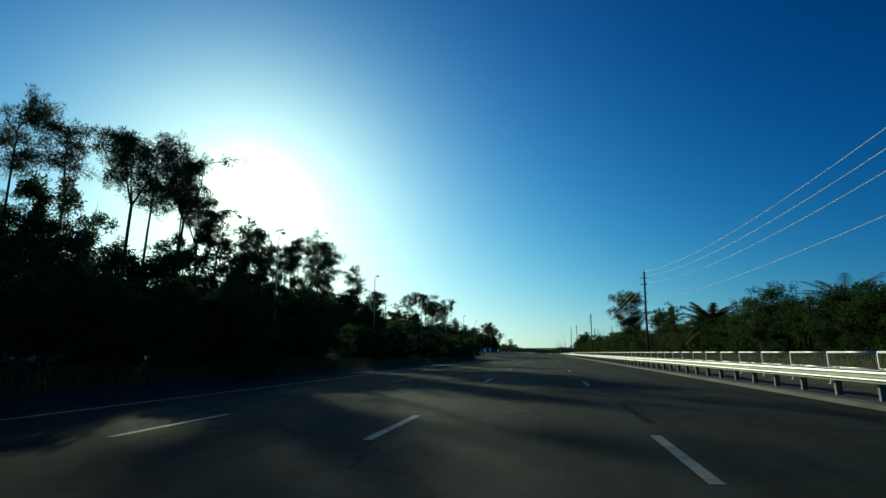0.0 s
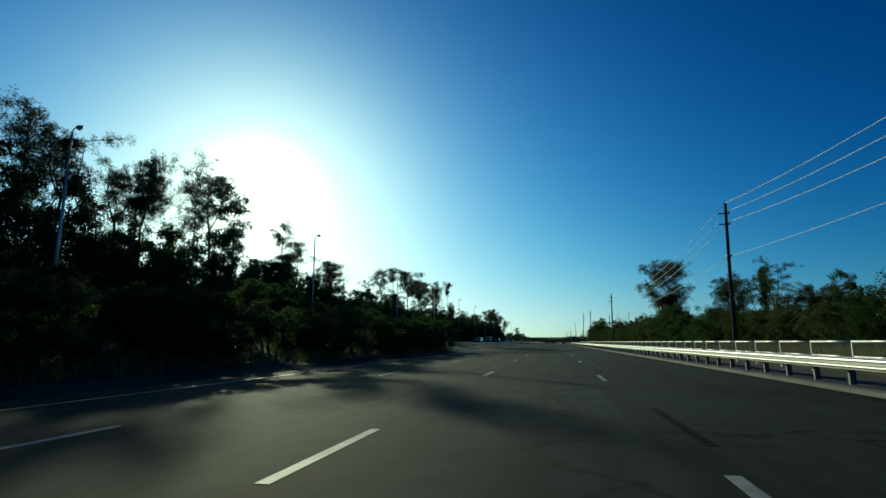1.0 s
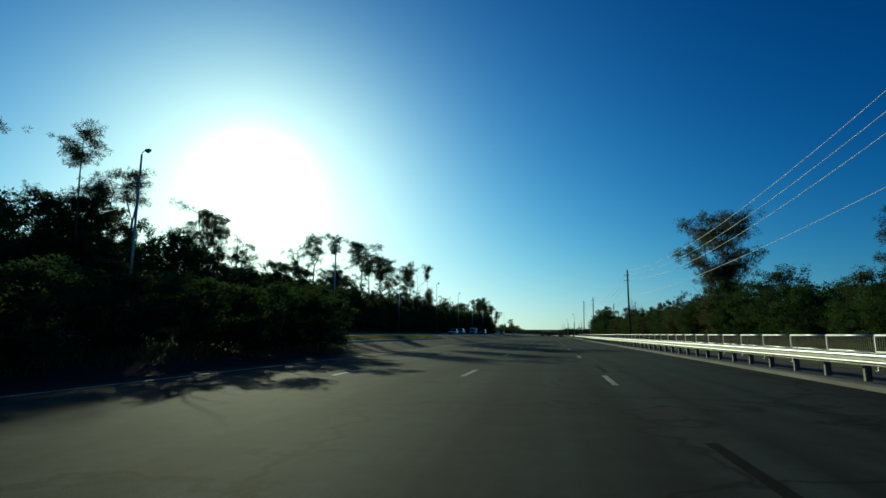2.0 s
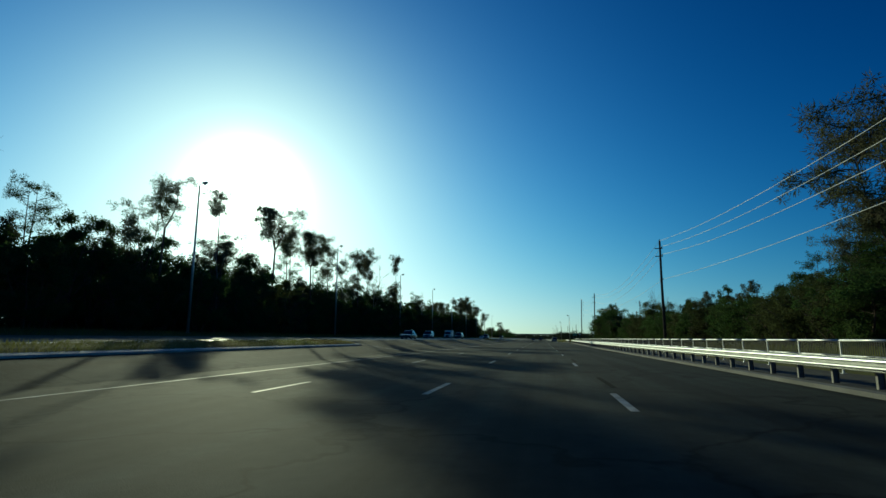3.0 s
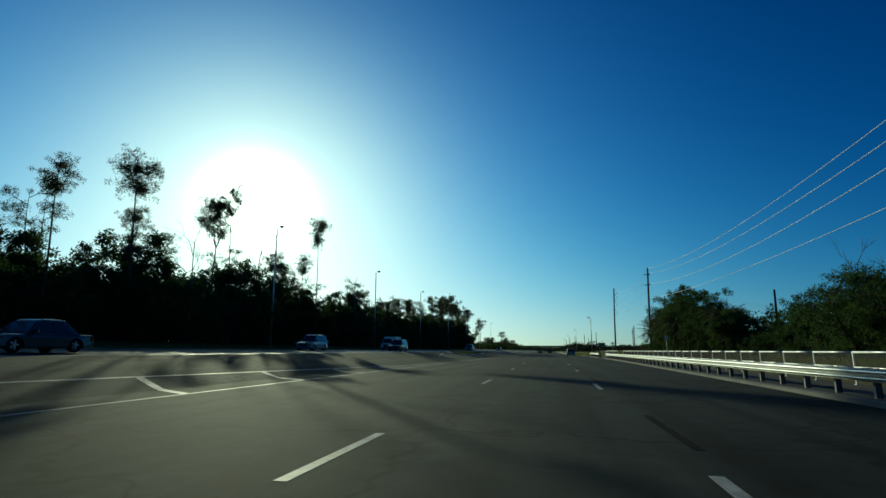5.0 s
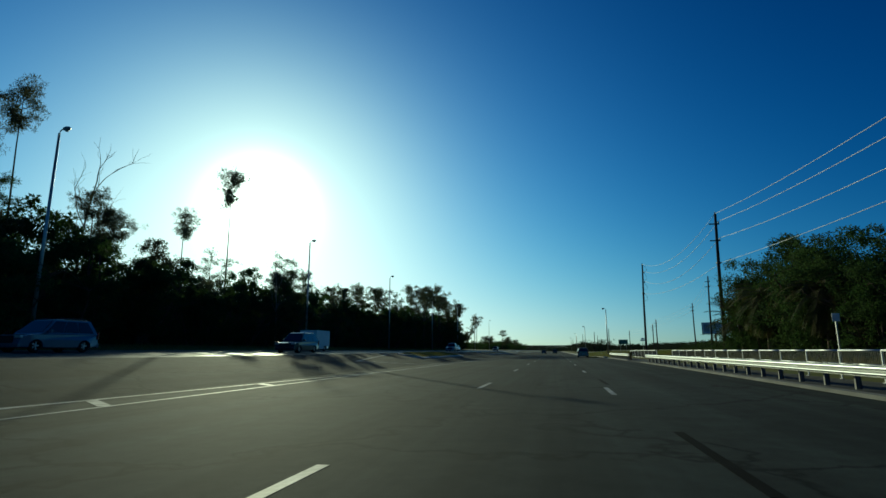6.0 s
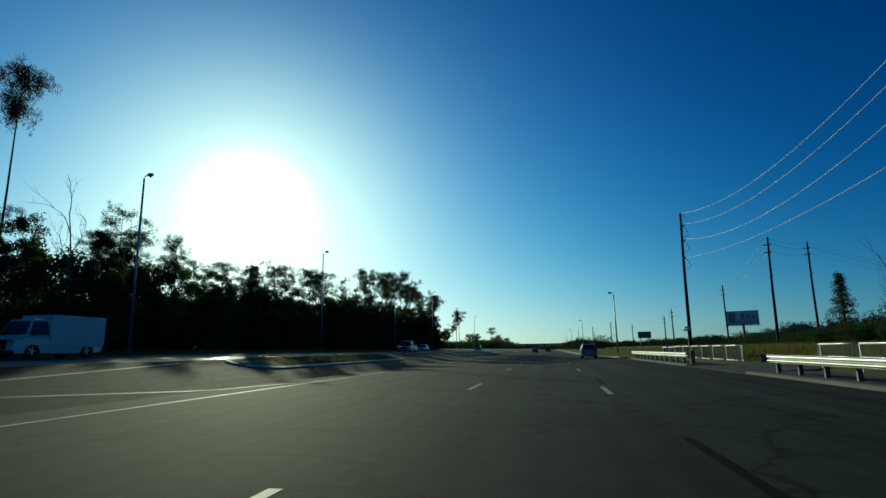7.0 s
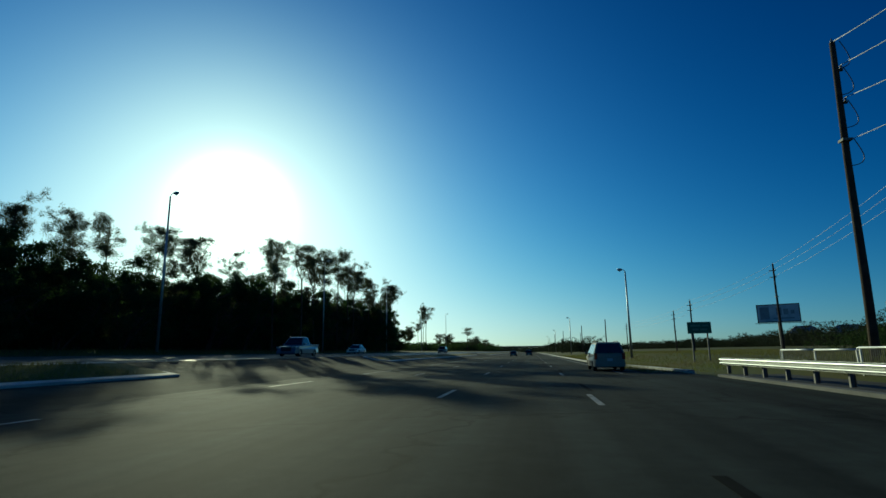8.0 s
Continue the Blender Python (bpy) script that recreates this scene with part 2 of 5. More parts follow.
# ---- the lie of the land ----
def land(x):
    """Height of the ground across the road: the far carriageway lies higher."""
    if x < -31:
        return 1.35 + 0.6 * smooth_step(31, 40, -x)
    if x < -18.5:
        return 1.0 + 0.35 * (-18.5 - x) / 12.5
    if x < -12.2:
        return (-12.2 - x) / 6.3
    if x > 10:
        return 0.12 + 0.6 * smooth_step(10, 17, x) + 1.4 * smooth_step(17, 120, x)
    return 0.0


def rail_x(y):
    """The guardrail's line: it bows away where the road widens."""
    return 7.25 + 1.35 * smooth_step(165, 262, y)


def kerb_x(y):
    return rail_x(y) - 0.22 - 2.4 * smooth_step(300, 330, y)


xs = [-2500, -900, -300, -120, -70, -45, -40, -37, -34, -31.5, -31, -25, -18.5, -18, -17, -16, -15, -14, -13, -12, -11.6, -4, 4, 9, 10, 11, 12, 13, 14, 15, 16, 17, 20, 30, 45, 70, 120, 300, 900, 2500]
ys = [-400, -100, -40] + list(range(-30, 500, 10)) + [520, 560, 620, 700, 820, 1000, 1400, 2000, 3000, 4500]
verts, faces = [], []
for y in ys:
    for x in xs:
        low = 0.09 if -31.2 < x < 12 else 0.0
        bumpy = 0.12 * noise.noise((x * 0.15, y * 0.12, 0)) if (x > 13 or x < -33) else 0.0
        verts.append((x, y, land(x) - low + bumpy))
w = len(xs)
for j in range(len(ys) - 1):
    for i in range(w - 1):
        faces.append((j * w + i, j * w + i + 1, (j + 1) * w + i + 1, (j + 1) * w + i))
tagged(new("ground", mesh_of("ground", verts, faces, GRASS_SOIL)), "rough winter grass and sandy soil beside the road", "ground", kind="structure")


def strip(name, left, right, y0, y1, step, z, mat, parent=None, thick=0.0):
    """A ribbon of surface between two lines, with a skirt of the given thickness."""
    verts, faces = [], []
    n = max(1, math.ceil((y1 - y0) / step))
    for j in range(n + 1):
        y = y0 + (y1 - y0) * j / n
        a, b = left(y), right(y)
        verts += [(a, y, z(a)), (b, y, z(b)), (a, y, z(a) - thick), (b, y, z(b) - thick)]
    for j in range(n):
        o = 4 * j
        faces.append((o, o + 1, o + 5, o + 4))
        if thick:
            faces += [(o + 1, o + 3, o + 7, o + 5), (o + 2, o, o + 4, o + 6)]
    if thick:
        faces += [(0, 2, 3, 1), (4 * n, 4 * n + 1, 4 * n + 3, 4 * n + 2)]
    ob = new(name, mesh_of(name, verts, faces, mat))
    ob.parent = parent
    return ob


flat = lambda h: (lambda x: h)
road = tagged(strip("road", lambda y: -12.2, kerb_x, -60, 1500, 10, flat(0.0), ASPHALT, thick=0.25), "dark worn asphalt road with patched streaks", "road", kind="structure")
far_road = tagged(strip("road_far", lambda y: -31.0, lambda y: -18.5, -60, 1500, 10, land, ASPHALT_FAR, thick=0.2), "raised opposite carriageway of worn grey asphalt", "road", kind="structure")
kerb = tagged(strip("kerb", kerb_x, lambda y: kerb_x(y) + 0.36, -60, 264.5, 5, flat(0.11), CONCRETE, thick=0.3), "pale concrete kerb under the guardrail", "kerb", kind="structure")
tagged(strip("kerb", kerb_x, lambda y: kerb_x(y) + 0.36, 275, 298.5, 5, flat(0.11), CONCRETE, thick=0.3), "pale concrete kerb under the short guardrail", "kerb", kind="structure")
tagged(strip("kerb", kerb_x, lambda y: kerb_x(y) + 0.35, 303, 900, 6, flat(0.14), SUNLIT_KERB, thick=0.3), "pale concrete kerb along the grass field", "kerb", kind="structure")
tagged(strip("pavement", lambda y: kerb_x(y) + 0.36, lambda y: rail_x(y) + 3.2, -60, 264.5, 5, flat(0.10), PAVING, thick=0.2), "stained concrete footpath behind the guardrail", "pavement", kind="structure")
tagged(strip("pavement", lambda y: kerb_x(y) + 0.36, lambda y: rail_x(y) + 3.4, 275, 298.5, 5, flat(0.10), PAVING, thick=0.2), "stained concrete footpath behind the short guardrail", "pavement", kind="structure")
tagged(strip("driveway", kerb_x, lambda y: 22.0, 264.5, 275, 3, lambda x: 0.03 + max(0.0, land(x)), PAVING, thick=0.25), "grey concrete driveway through the guardrail gap", "driveway", kind="structure")

# median islands: a raised kerb ring with grass on it
def island(y0, y1, x0, x1, nose):
    pts = []
    for k in range(13):
        a = math.pi * k / 12
        pts.append(((x0 + x1) / 2 + (x1 - x0) / 2 * math.cos(a + math.pi), y0 + nose - nose * math.sin(a)))
    pts += [(x1, y0 + (y1 - y0) * k / 10) for k in range(1, 11)] + [(x0, y1 - (y1 - y0) * k / 10) for k in range(0, 10)]
    cx, cy = (x0 + x1) / 2, (y0 + y1) / 2
    ob = thing("median_island", "grassed median island with a pale concrete kerb", "median", kind="structure")
    n, verts = len(pts), []
    for grow, dz in ((0, -0.1), (0, 0.09), (0.3, 0.11), (0.3, -0.05)):
        for x, y in pts:
            sx = x + (cx - x) * 2 * grow / (x1 - x0)
            sy = y + (cy - y) * 2 * grow / (y1 - y0)
            verts.append((sx, sy, max(0.0, land(sx)) + dz))
    faces = [(r * n + i, r * n + (i + 1) % n, (r + 1) * n + (i + 1) % n, (r + 1) * n + i) for r in range(3) for i in range(n)]
    part_mesh("kerb_ring", mesh_of("kerb_ring", verts, faces, SUNLIT_KERB), ob)
    rows = []
    for x, y in pts:
        rows.append((x + (cx - x) * 0.62 / (x1 - x0), y + (cy - y) * 0.62 / (y1 - y0)))
    verts = [(x, y, max(0.0, land(x)) + 0.11) for x, y in rows]
    inner = [(cx + (x - cx) * 0.5, y) for x, y in rows]
    verts += [(x, y, max(0.0, land(x)) + 0.16) for x, y in inner]
    faces = [(i, (i + 1) % n, n + (i + 1) % n, n + i) for i in range(n)] + [tuple(range(n, 2 * n))]
    part_mesh("turf", mesh_of("turf", verts, faces, GRASS_SOIL), ob)
    return ob


island(104, 150, -18.3, -16.0, 1.2)
island(265, 293, -18.2, -14.8, 2)
island(326, 420, -17.8, -14.6, 2)
island(450, 800, -17.8, -13.6, 3)

# asphalt of the median opening
verts, faces, across = [], [], [-18.5 + 6.3 * k / 16 for k in range(17)]
for j in range(80):
    verts += [(x, -60 + 14 * j, max(0.0, land(x))) for x in across]
    if j:
        faces += [(17 * (j - 1) + i, 17 * (j - 1) + i + 1, 17 * j + i + 1, 17 * j + i) for i in range(16)]
new("median_opening", mesh_of("median_opening", verts, faces, ASPHALT)).parent = road

# ---- road markings ----
def line(name, x0, y0, x1, y1, width, parent, mat=PAINT, h=0.005):
    """A painted line that follows the lie of the surface, in stretches of about 20 m."""
    d = Vector((x1 - x0, y1 - y0)).normalized() * width / 2
    n = max(1, round(math.hypot(x1 - x0, y1 - y0) / 20))
    for k in range(n):
        ax, ay = x0 + (x1 - x0) * k / n, y0 + (y1 - y0) * k / n
        bx, by = x0 + (x1 - x0) * (k + 1) / n, y0 + (y1 - y0) * (k + 1) / n
        steps, verts, faces = max(1, math.ceil(abs(bx - ax) / 0.4)), [], []
        for q in range(steps + 1):
            u = q / steps
            x, y = ax + (bx - ax) * u, ay + (by - ay) * u
            for s_ in (1, -1):
                px_, py_ = x + s_ * d.y, y - s_ * d.x
                verts += [(px_, py_, max(0.0, land(px_)) + h), (px_, py_, max(0.0, land(px_)) + h - 0.004)]
            if q:
                o = 4 * (q - 1)
                faces += [(o, o + 4, o + 6, o + 2), (o, o + 1, o + 5, o + 4), (o + 2, o + 6, o + 7, o + 3)]
        faces += [(0, 2, 3, 1), (4 * steps, 4 * steps + 1, 4 * steps + 3, 4 * steps + 2)]
        part_mesh(name, mesh_of(name, verts, faces, mat), parent)


dash_left = [131.2 + 15.6 * k for k in range(-12, 26)]
for y in dash_left:
    line("lane_dash", -2.62, y, -2.6, y + 3.1, 0.15, road)
    line("lane_dash", 1.58, y - 2.0, 1.6, y + 1.1, 0.15, road)
    line("tar_strip", 1.82, y + 2.6, 1.8, y + 6.4, 0.15, road, TAR)
for k in range(-6, 26):
    if not 150 < k * 15.6 < 285:
        line("lane_dash", -6.6, k * 15.6 + 6, -6.6, k * 15.6 + 9.1, 0.14, road)
line("edge_line", -10.4, -40, -10.4, 60, 0.16, road, YELLOW_PAINT)
line("edge_line", -10.9, 60, -10.4, 150, 0.16, road)
line("edge_line", -10.4, 150, -10.2, 282, 0.17, road)
for a, b in ((292.5, 296.5), (304.5, 311.0)):
    line("guide_dash", -10.4, a, -10.3, b, 0.16, road)
line("edge_line", -10.2, 326, -9.9, 700, 0.16, road)
line("gore_line", -15.8, 168, -10.6, 238, 0.17, road)
line("gore_line", -17.4, 168, -15.8, 168, 0.17, road)
for k in range(8):
    y = 172 + k * 7.6
    left = -15.8 + 5.2 * (y - 168) / 70
    line("gore_bar", left + 0.1, y + 3.2 * (left + 10.4) / -5.4, -10.4, y - 0.2, 0.3, road)
line("turn_line", -15.2, 246, -10.5, 262, 0.16, road)
line("turn_line", -15.2, 246, -17.8, 262, 0.16, road)
line("stop_bar", -17.4, 150.5, -13.2, 152.5, 0.4, road)
line("edge_line", -18.9, -40, -18.9, 98, 0.14, far_road)
line("edge_line", -18.9, 285, -18.9, 700, 0.14, far_road)
line("edge_line", -30.6, -40, -30.6, 700, 0.14, far_road)
for k in range(0, 34):
    line("lane_dash", -24.8, k * 13 + 2, -24.8, k * 13 + 5, 0.13, far_road)
line("edge_line", 4.9, 303, 4.9, 700, 0.13, road)


# ---- guardrails ----
def w_beam(length):
    """A W-shaped steel beam with folded lips, 31 cm high."""
    section = [(0.0, 0.155), (0.012, 0.14), (-0.07, 0.105), (-0.082, 0.075), (-0.07, 0.05), (0.0, 0.012), (0.0, -0.012), (-0.07, -0.05), (-0.082, -0.075), (-0.07, -0.105), (0.012, -0.14), (0.0, -0.155)]
    full = section + [(x + 0.006, z * 0.985) for x, z in reversed(section)]
    n = len(full)
    verts = [(x, y, z) for y in (-0.08, length + 0.08) for x, z in full]
    faces = [(i, (i + 1) % n, n + (i + 1) % n, n + i) for i in range(n)]
    m = n // 2
    faces += [(i, i + 1, n - 2 - i, n - 1 - i) for i in range(m - 1)] + [(n + n - 1 - i, n + n - 2 - i, n + i + 1, n + i) for i in range(m - 1)]
    return mesh_of("beam", verts, faces, STEEL)


def i_post():
    bm = bmesh.new()
    block(bm, -0.045, 0.045, -0.075, -0.065, 0, 0.72)
    block(bm, -0.045, 0.045, 0.065, 0.075, 0, 0.72)
    block(bm, -0.005, 0.005, -0.065, 0.065, 0, 0.715)
    me = bpy.data.meshes.new("post")
    bm.to_mesh(me)
    bm.free()
    me.materials.append(RAIL_POST)
    return me


BEAM, POST = w_beam(3.81), i_post()
bm = box_bm(-0.1, 0.08, -0.07, 0.07, -0.17, 0.17, 0.008)
BLOCKOUT = bpy.data.meshes.new("blockout")
bm.to_mesh(BLOCKOUT)
bm.free()
BLOCKOUT.materials.append(RAIL_POST)


def guardrail(y0, y1, label):
    rail = thing("guardrail", label, "guardrail")
    n = round((y1 - y0) / 3.81)
    for k in range(n):
        a = y0 + k * 3.81
        xa, xb = rail_x(a), rail_x(a + 3.81)
        turn = -math.degrees(math.atan2(xb - xa, 3.81))
        part_mesh("beam", BEAM, rail, m=pose(xa - 0.003 * (k % 2), a, 0.69, 0, 0, turn))
    for k in range(2 * n + 1):
        y = y0 + k * 1.905
        part_mesh("post", POST, rail, m=pose(rail_x(y) + 0.28, y, 0.13, 0, 0, 90))
        part_mesh("blockout", BLOCKOUT, rail, m=pose(rail_x(y) + 0.12, y, 0.69))
    return rail


long_rail = guardrail(-23.5, 263.0, "long galvanised steel guardrail on weathered posts")
short_rail = guardrail(275.6, 298.5, "short galvanised steel guardrail beside the driveway")


def flared_end(y, way, rail):
    """The rounded terminal of a beam."""
    pts = [(0, 0), (0.12, 0.14), (0.3, 0.2), (0.44, 0.12), (0.46, -0.04)]
    verts, faces = [], []
    for a, b in pts:
        for z in (-0.16, -0.07, 0.0, 0.07, 0.16):
            verts.append((rail_x(y) + (0.0 if abs(z) < 0.01 else -0.05) + a * 0.6, y + way * b, 0.69 + z))
    for i in range(len(pts) - 1):
        for k in range(4):
            faces.append((i * 5 + k, i * 5 + k + 1, i * 5 + k + 6, i * 5 + k + 5))
    ob = part_mesh("end_terminal", mesh_of("end_terminal", verts, faces, STEEL), rail, "rounded steel end terminal")
    solid = ob.modifiers.new("thickness", "SOLIDIFY")
    solid.thickness = 0.012


flared_end(263.0, 1, long_rail)
flared_end(275.5, -1, short_rail)
flared_end(298.5, 1, short_rail)

marker = thing("object_marker", "yellow wooden marker board at the guardrail's end", "road marker", pose(8.75, 274.7, 0.1))
part("board", box_bm(-0.13, 0.13, -0.03, 0.03, 0.08, 0.9, 0.01), MARKER, marker)
part("stake", box_bm(-0.05, 0.05, 0.03, 0.11, 0, 0.85, 0.005), RAIL_POST, marker)


# ---- footpath railing ----
def railing(y0, y1, offset, rise, label, foot=0.18):
    fence = thing("railing", label, "railing")
    n = round((y1 - y0) / 3.05)
    top, low = mesh_of("top_rail", *tube([(0, -0.02, 0), (0, 3.07, 0)], [0.04, 0.04], 10), ALUMINIUM, True), mesh_of("bottom_rail", *tube([(0, -0.02, 0), (0, 3.07, 0)], [0.03, 0.03], 8), ALUMINIUM, True)
    bar = tube([(0, 0, foot + 0.02), (0, 0, rise - 0.02)], [0.013, 0.013], 6)
    picket, joined = mesh_of("picket", *bar, SHADED_ALUMINIUM), []
    bm = box_bm(-0.025, 0.025, -0.025, 0.025, 0, rise, 0.004)
    block(bm, -0.07, 0.07, -0.07, 0.07, 0, 0.015)
    post = bpy.data.meshes.new("post")
    bm.to_mesh(post)
    bm.free()
    post.materials.append(ALUMINIUM)
    for k in range(n):
        a = y0 + k * 3.05
        xa, xb = rail_x(a) + offset, rail_x(a + 3.05) + offset
        turn = -math.degrees(math.atan2(xb - xa, 3.05))
        part_mesh("top_rail", top, fence, m=pose(xa, a, 0.1 + rise, 0, 0, turn))
        part_mesh("bottom_rail", low, fence, m=pose(xa, a, 0.1 + foot, 0, 0, turn))
        for q in range(24):
            u = (0.12 + 0.122 * q) / 3.05
            x, y = xa + (xb - xa) * u, a + 3.05 * u
            if a > 246:
                part_mesh("picket", picket, fence, m=pose(x, y, 0.1))
            else:
                joined.append(([v + Vector((x, y, 0.1)) for v in bar[0]], bar[1]))
        if k:
            part_mesh("post", post, fence, m=pose(xa, a, 0.1, 0, 0, turn))
    if joined:
        tagged(part_mesh("railing_infill", mesh_of("railing_infill", *join(joined), SHADED_ALUMINIUM), fence), kind="stuff")
    for y, way in ((y0, -1), (y0 + n * 3.05, 1)):
        x = rail_x(y) + offset
        loop = [(x, y, 0.1 + rise), (x, y + way * 0.08, 0.1 + rise), (x, y + way * 0.17, 0.08 + rise), (x, y + way * 0.2, rise), (x, y + way * 0.2, 0.2 + foot), (x, y + way * 0.17, 0.14 + foot), (x, y + way * 0.08, 0.1 + foot), (x, y, 0.1 + foot)]
        part_mesh("end_loop", mesh_of("end_loop", *tube(loop, [0.03] * 8, 10), ALUMINIUM, True), fence)
        part_mesh("post", post, fence, m=pose(x, y, 0.1))
    return fence


railing(-22.0, 266.0, 2.95, 1.12, "long aluminium footpath railing with dark upright pickets", 0.6)
railing(275.6, 293.9, 3.3, 1.12, "short aluminium footpath railing with rounded ends")
railing(294.5, 300.6, 3.5, 1.05, "two-bay aluminium railing past the short railing")


# ---- utility poles and cables ----
def utility_pole(x, y, height, lean=0.0, arms=True, group="utility poles along the road", drops=(0.95, 1.9), low=4.7, loops=False):
    base = land(x) - 0.3
    pole = thing("utility_pole", "tall dark-weathered wooden utility pole" + (" with slack jumper loops" if loops else " with side insulators" if arms else ""), "utility pole", pose(x, y, base, 0, lean, 0), group)
    n = 8
    verts, faces = tube([(0.02 * math.sin(k), 0, height * k / n) for k in range(n + 1)], [0.19 - 0.075 * k / n for k in range(n + 1)], 12)
    part_mesh("shaft", mesh_of("shaft", verts, faces, WOOD_POLE, True), pole)
    heads = [(0.0, height)]
    if arms:
        for d in drops:
            part("bracket", box_bm(0.0 if loops else -0.6, 0.3, -0.05, 0.05, -0.05, 0.05, 0.008), WOOD_POLE, pole, m=pose(0, 0, height - d))
            ins = join([tube([(0.24, 0, 0.05), (0.24, 0, 0.09), (0.24, 0, 0.13), (0.24, 0, 0.2), (0.24, 0, 0.24)], [0.03, 0.07, 0.045, 0.065, 0.02], 10)])
            part_mesh("insulator", mesh_of("insulator", *ins, INSULATOR, True), pole, "grey ceramic insulator", pose(0, 0, height - d))
            heads.append((0.24, height - d + 0.24))
        part_mesh("insulator", mesh_of("insulator", *tube([(0, 0, -0.05), (0, 0, 0.06), (0, 0, 0.12), (0, 0, 0.2)], [0.03, 0.06, 0.05, 0.02], 10), INSULATOR, True), pole, "grey ceramic insulator", pose(0, 0, height))
        part("clamp", box_bm(-0.2, 0.2, -0.2, 0.2, -0.06, 0.06, 0.02), RAIL_POST, pole, "steel cable clamp", pose(0, 0, height - low))
        heads.append((0.17, height - low))
    if loops:
        for d in (0.1, *drops, low):
            hang = [(0.15 + 0.5 * math.sin(math.pi * u), -0.3 + 0.6 * u, height - d - 1.1 * u - 0.35 * math.sin(math.pi * u)) for u in [k / 8 for k in range(9)]]
            part_mesh("jumper_loop", mesh_of("jumper_loop", *tube(hang, [0.02] * 9, 6), TRIM, True), pole, "slack black jumper cable")
    tilt = math.tan(radians(lean))
    return [(x + dx + z * tilt, y, base + z) for dx, z in heads]


def cable(a, b, sag, radius, label):
    pts = []
    for k in range(25):
        u = k / 24
        pts.append((a[0] + (b[0] - a[0]) * u, a[1] + (b[1] - a[1]) * u, a[2] + (b[2] - a[2]) * u - 4 * sag * u * (1 - u)))
    tagged(new("power_cable", mesh_of("power_cable", *tube(pts, [radius] * 25, 6), CABLE, True)), label, "power cable", "power cables")


main_line = [utility_pole(14.8, -6, 12.6), utility_pole(14.9, 82, 12.9, 1.2), utility_pole(14.4, 170.5, 12.8, 0.3), utility_pole(14.9, 259, 13.6, 1.2, drops=(1.0, 2.6), low=4.7), utility_pole(14.0, 296.8, 14.9, 1.4, drops=(1.4, 3.0), low=4.8, loops=True)]
for a, b in zip(main_line, main_line[1:]):
    for k in range(4):
        cable(a[k], b[k], (2.5 if b[0][1] - a[0][1] > 50 else 1.9) * (0.5 if k == 3 else 1), 0.018 if k < 3 else 0.016, "slack bare power cable between wooden poles")
for x, y, h in ((27, 244, 8.2), (28, 269, 8.9)):
    utility_pole(x, y, h, arms=False)
side_line = [utility_pole(27.5, 311, 14.1, 1.6), utility_pole(35, 354, 12.6), utility_pole(30, 378, 9.8), utility_pole(33, 402, 9.5), utility_pole(34, 470, 10.0)]
branch_line = [side_line[0], utility_pole(39, 326.5, 15.8, 0.8), utility_pole(78, 362, 13.5)]
for line_ in (side_line, branch_line):
    for a, b in zip(line_, line_[1:]):
        for k in range(3):
            cable(a[k], b[k], 0.45, 0.015, "slack bare power cable between distant poles")
for x, y, h in ((20, 420, 9.0), (17, 455, 9.0), (16, 540, 10.5), (15, 610, 11), (15, 700, 11), (26, 560, 10)):
    utility_pole(x, y, h, arms=False, group="distant utility poles")


# ---- a far overpass across the road's end ----
bridge = thing("overpass", "pale concrete overpass far down the road", "overpass")
part("deck", box_bm(-95, 48, 1392, 1404, 9.6, 11.2, 0.1), CONCRETE, bridge)
for y in (1391.6, 1404.1):
    part("parapet", box_bm(-95, 48, y, y + 0.3, 11.2, 12.3, 0.05), CONCRETE, bridge)
for x in (-62, -36, -15, 11, 30):
    part("pier", box_bm(x - 0.9, x + 0.9, 1396, 1400, -0.5, 9.6, 0.15), CONCRETE, bridge)
for x0, x1 in ((-125, -95), (48, 80)):
    part("abutment", box_bm(x0, x1, 1391, 1405, -0.5, 11.0, 0.3), CONCRETE, bridge)


# ---- street lamps ----
def street_lamp(x, y, height, way, label):
    base = land(x) - 0.1
    lamp = thing("street_lamp", label, "street lamp", pose(x, y, base), "street lamps")
    part("base_plate", box_bm(-0.25, 0.25, -0.25, 0.25, 0, 0.14, 0.03), CONCRETE, lamp)
    part_mesh("pole", mesh_of("pole", *tube([(0, 0, 0.1), (0, 0, height * 0.5), (0, 0, height - 0.1)], [0.15, 0.115, 0.08], 12), LAMP_POLE, True), lamp)
    arm = [(0, 0, height - 0.2), (way * 0.06, 0, height + 0.05), (way * 0.2, 0, height + 0.15), (way * 0.42, 0, height + 0.19)]
    part_mesh("arm", mesh_of("arm", *tube(arm, [0.05, 0.045, 0.04, 0.035], 8), LAMP_POLE, True), lamp)
    head = part_mesh("lamp_head", mesh_of("lamp_head", *tube([(way * 0.3, 0, height + 0.19), (way * 0.38, 0, height + 0.2), (way * 0.6, 0, height + 0.21), (way * 0.86, 0, height + 0.2), (way * 0.96, 0, height + 0.19)], [0.05, 0.13, 0.17, 0.14, 0.04], 12), LAMP_POLE, True), lamp)
    part_mesh("lens", mesh_of("lens", *tube([(way * 0.64, 0, height + 0.06), (way * 0.64, 0, height), (way * 0.64, 0, height - 0.05)], [0.16, 0.13, 0.05], 12), LAMP_LENS, True), head, "clear glass lens")


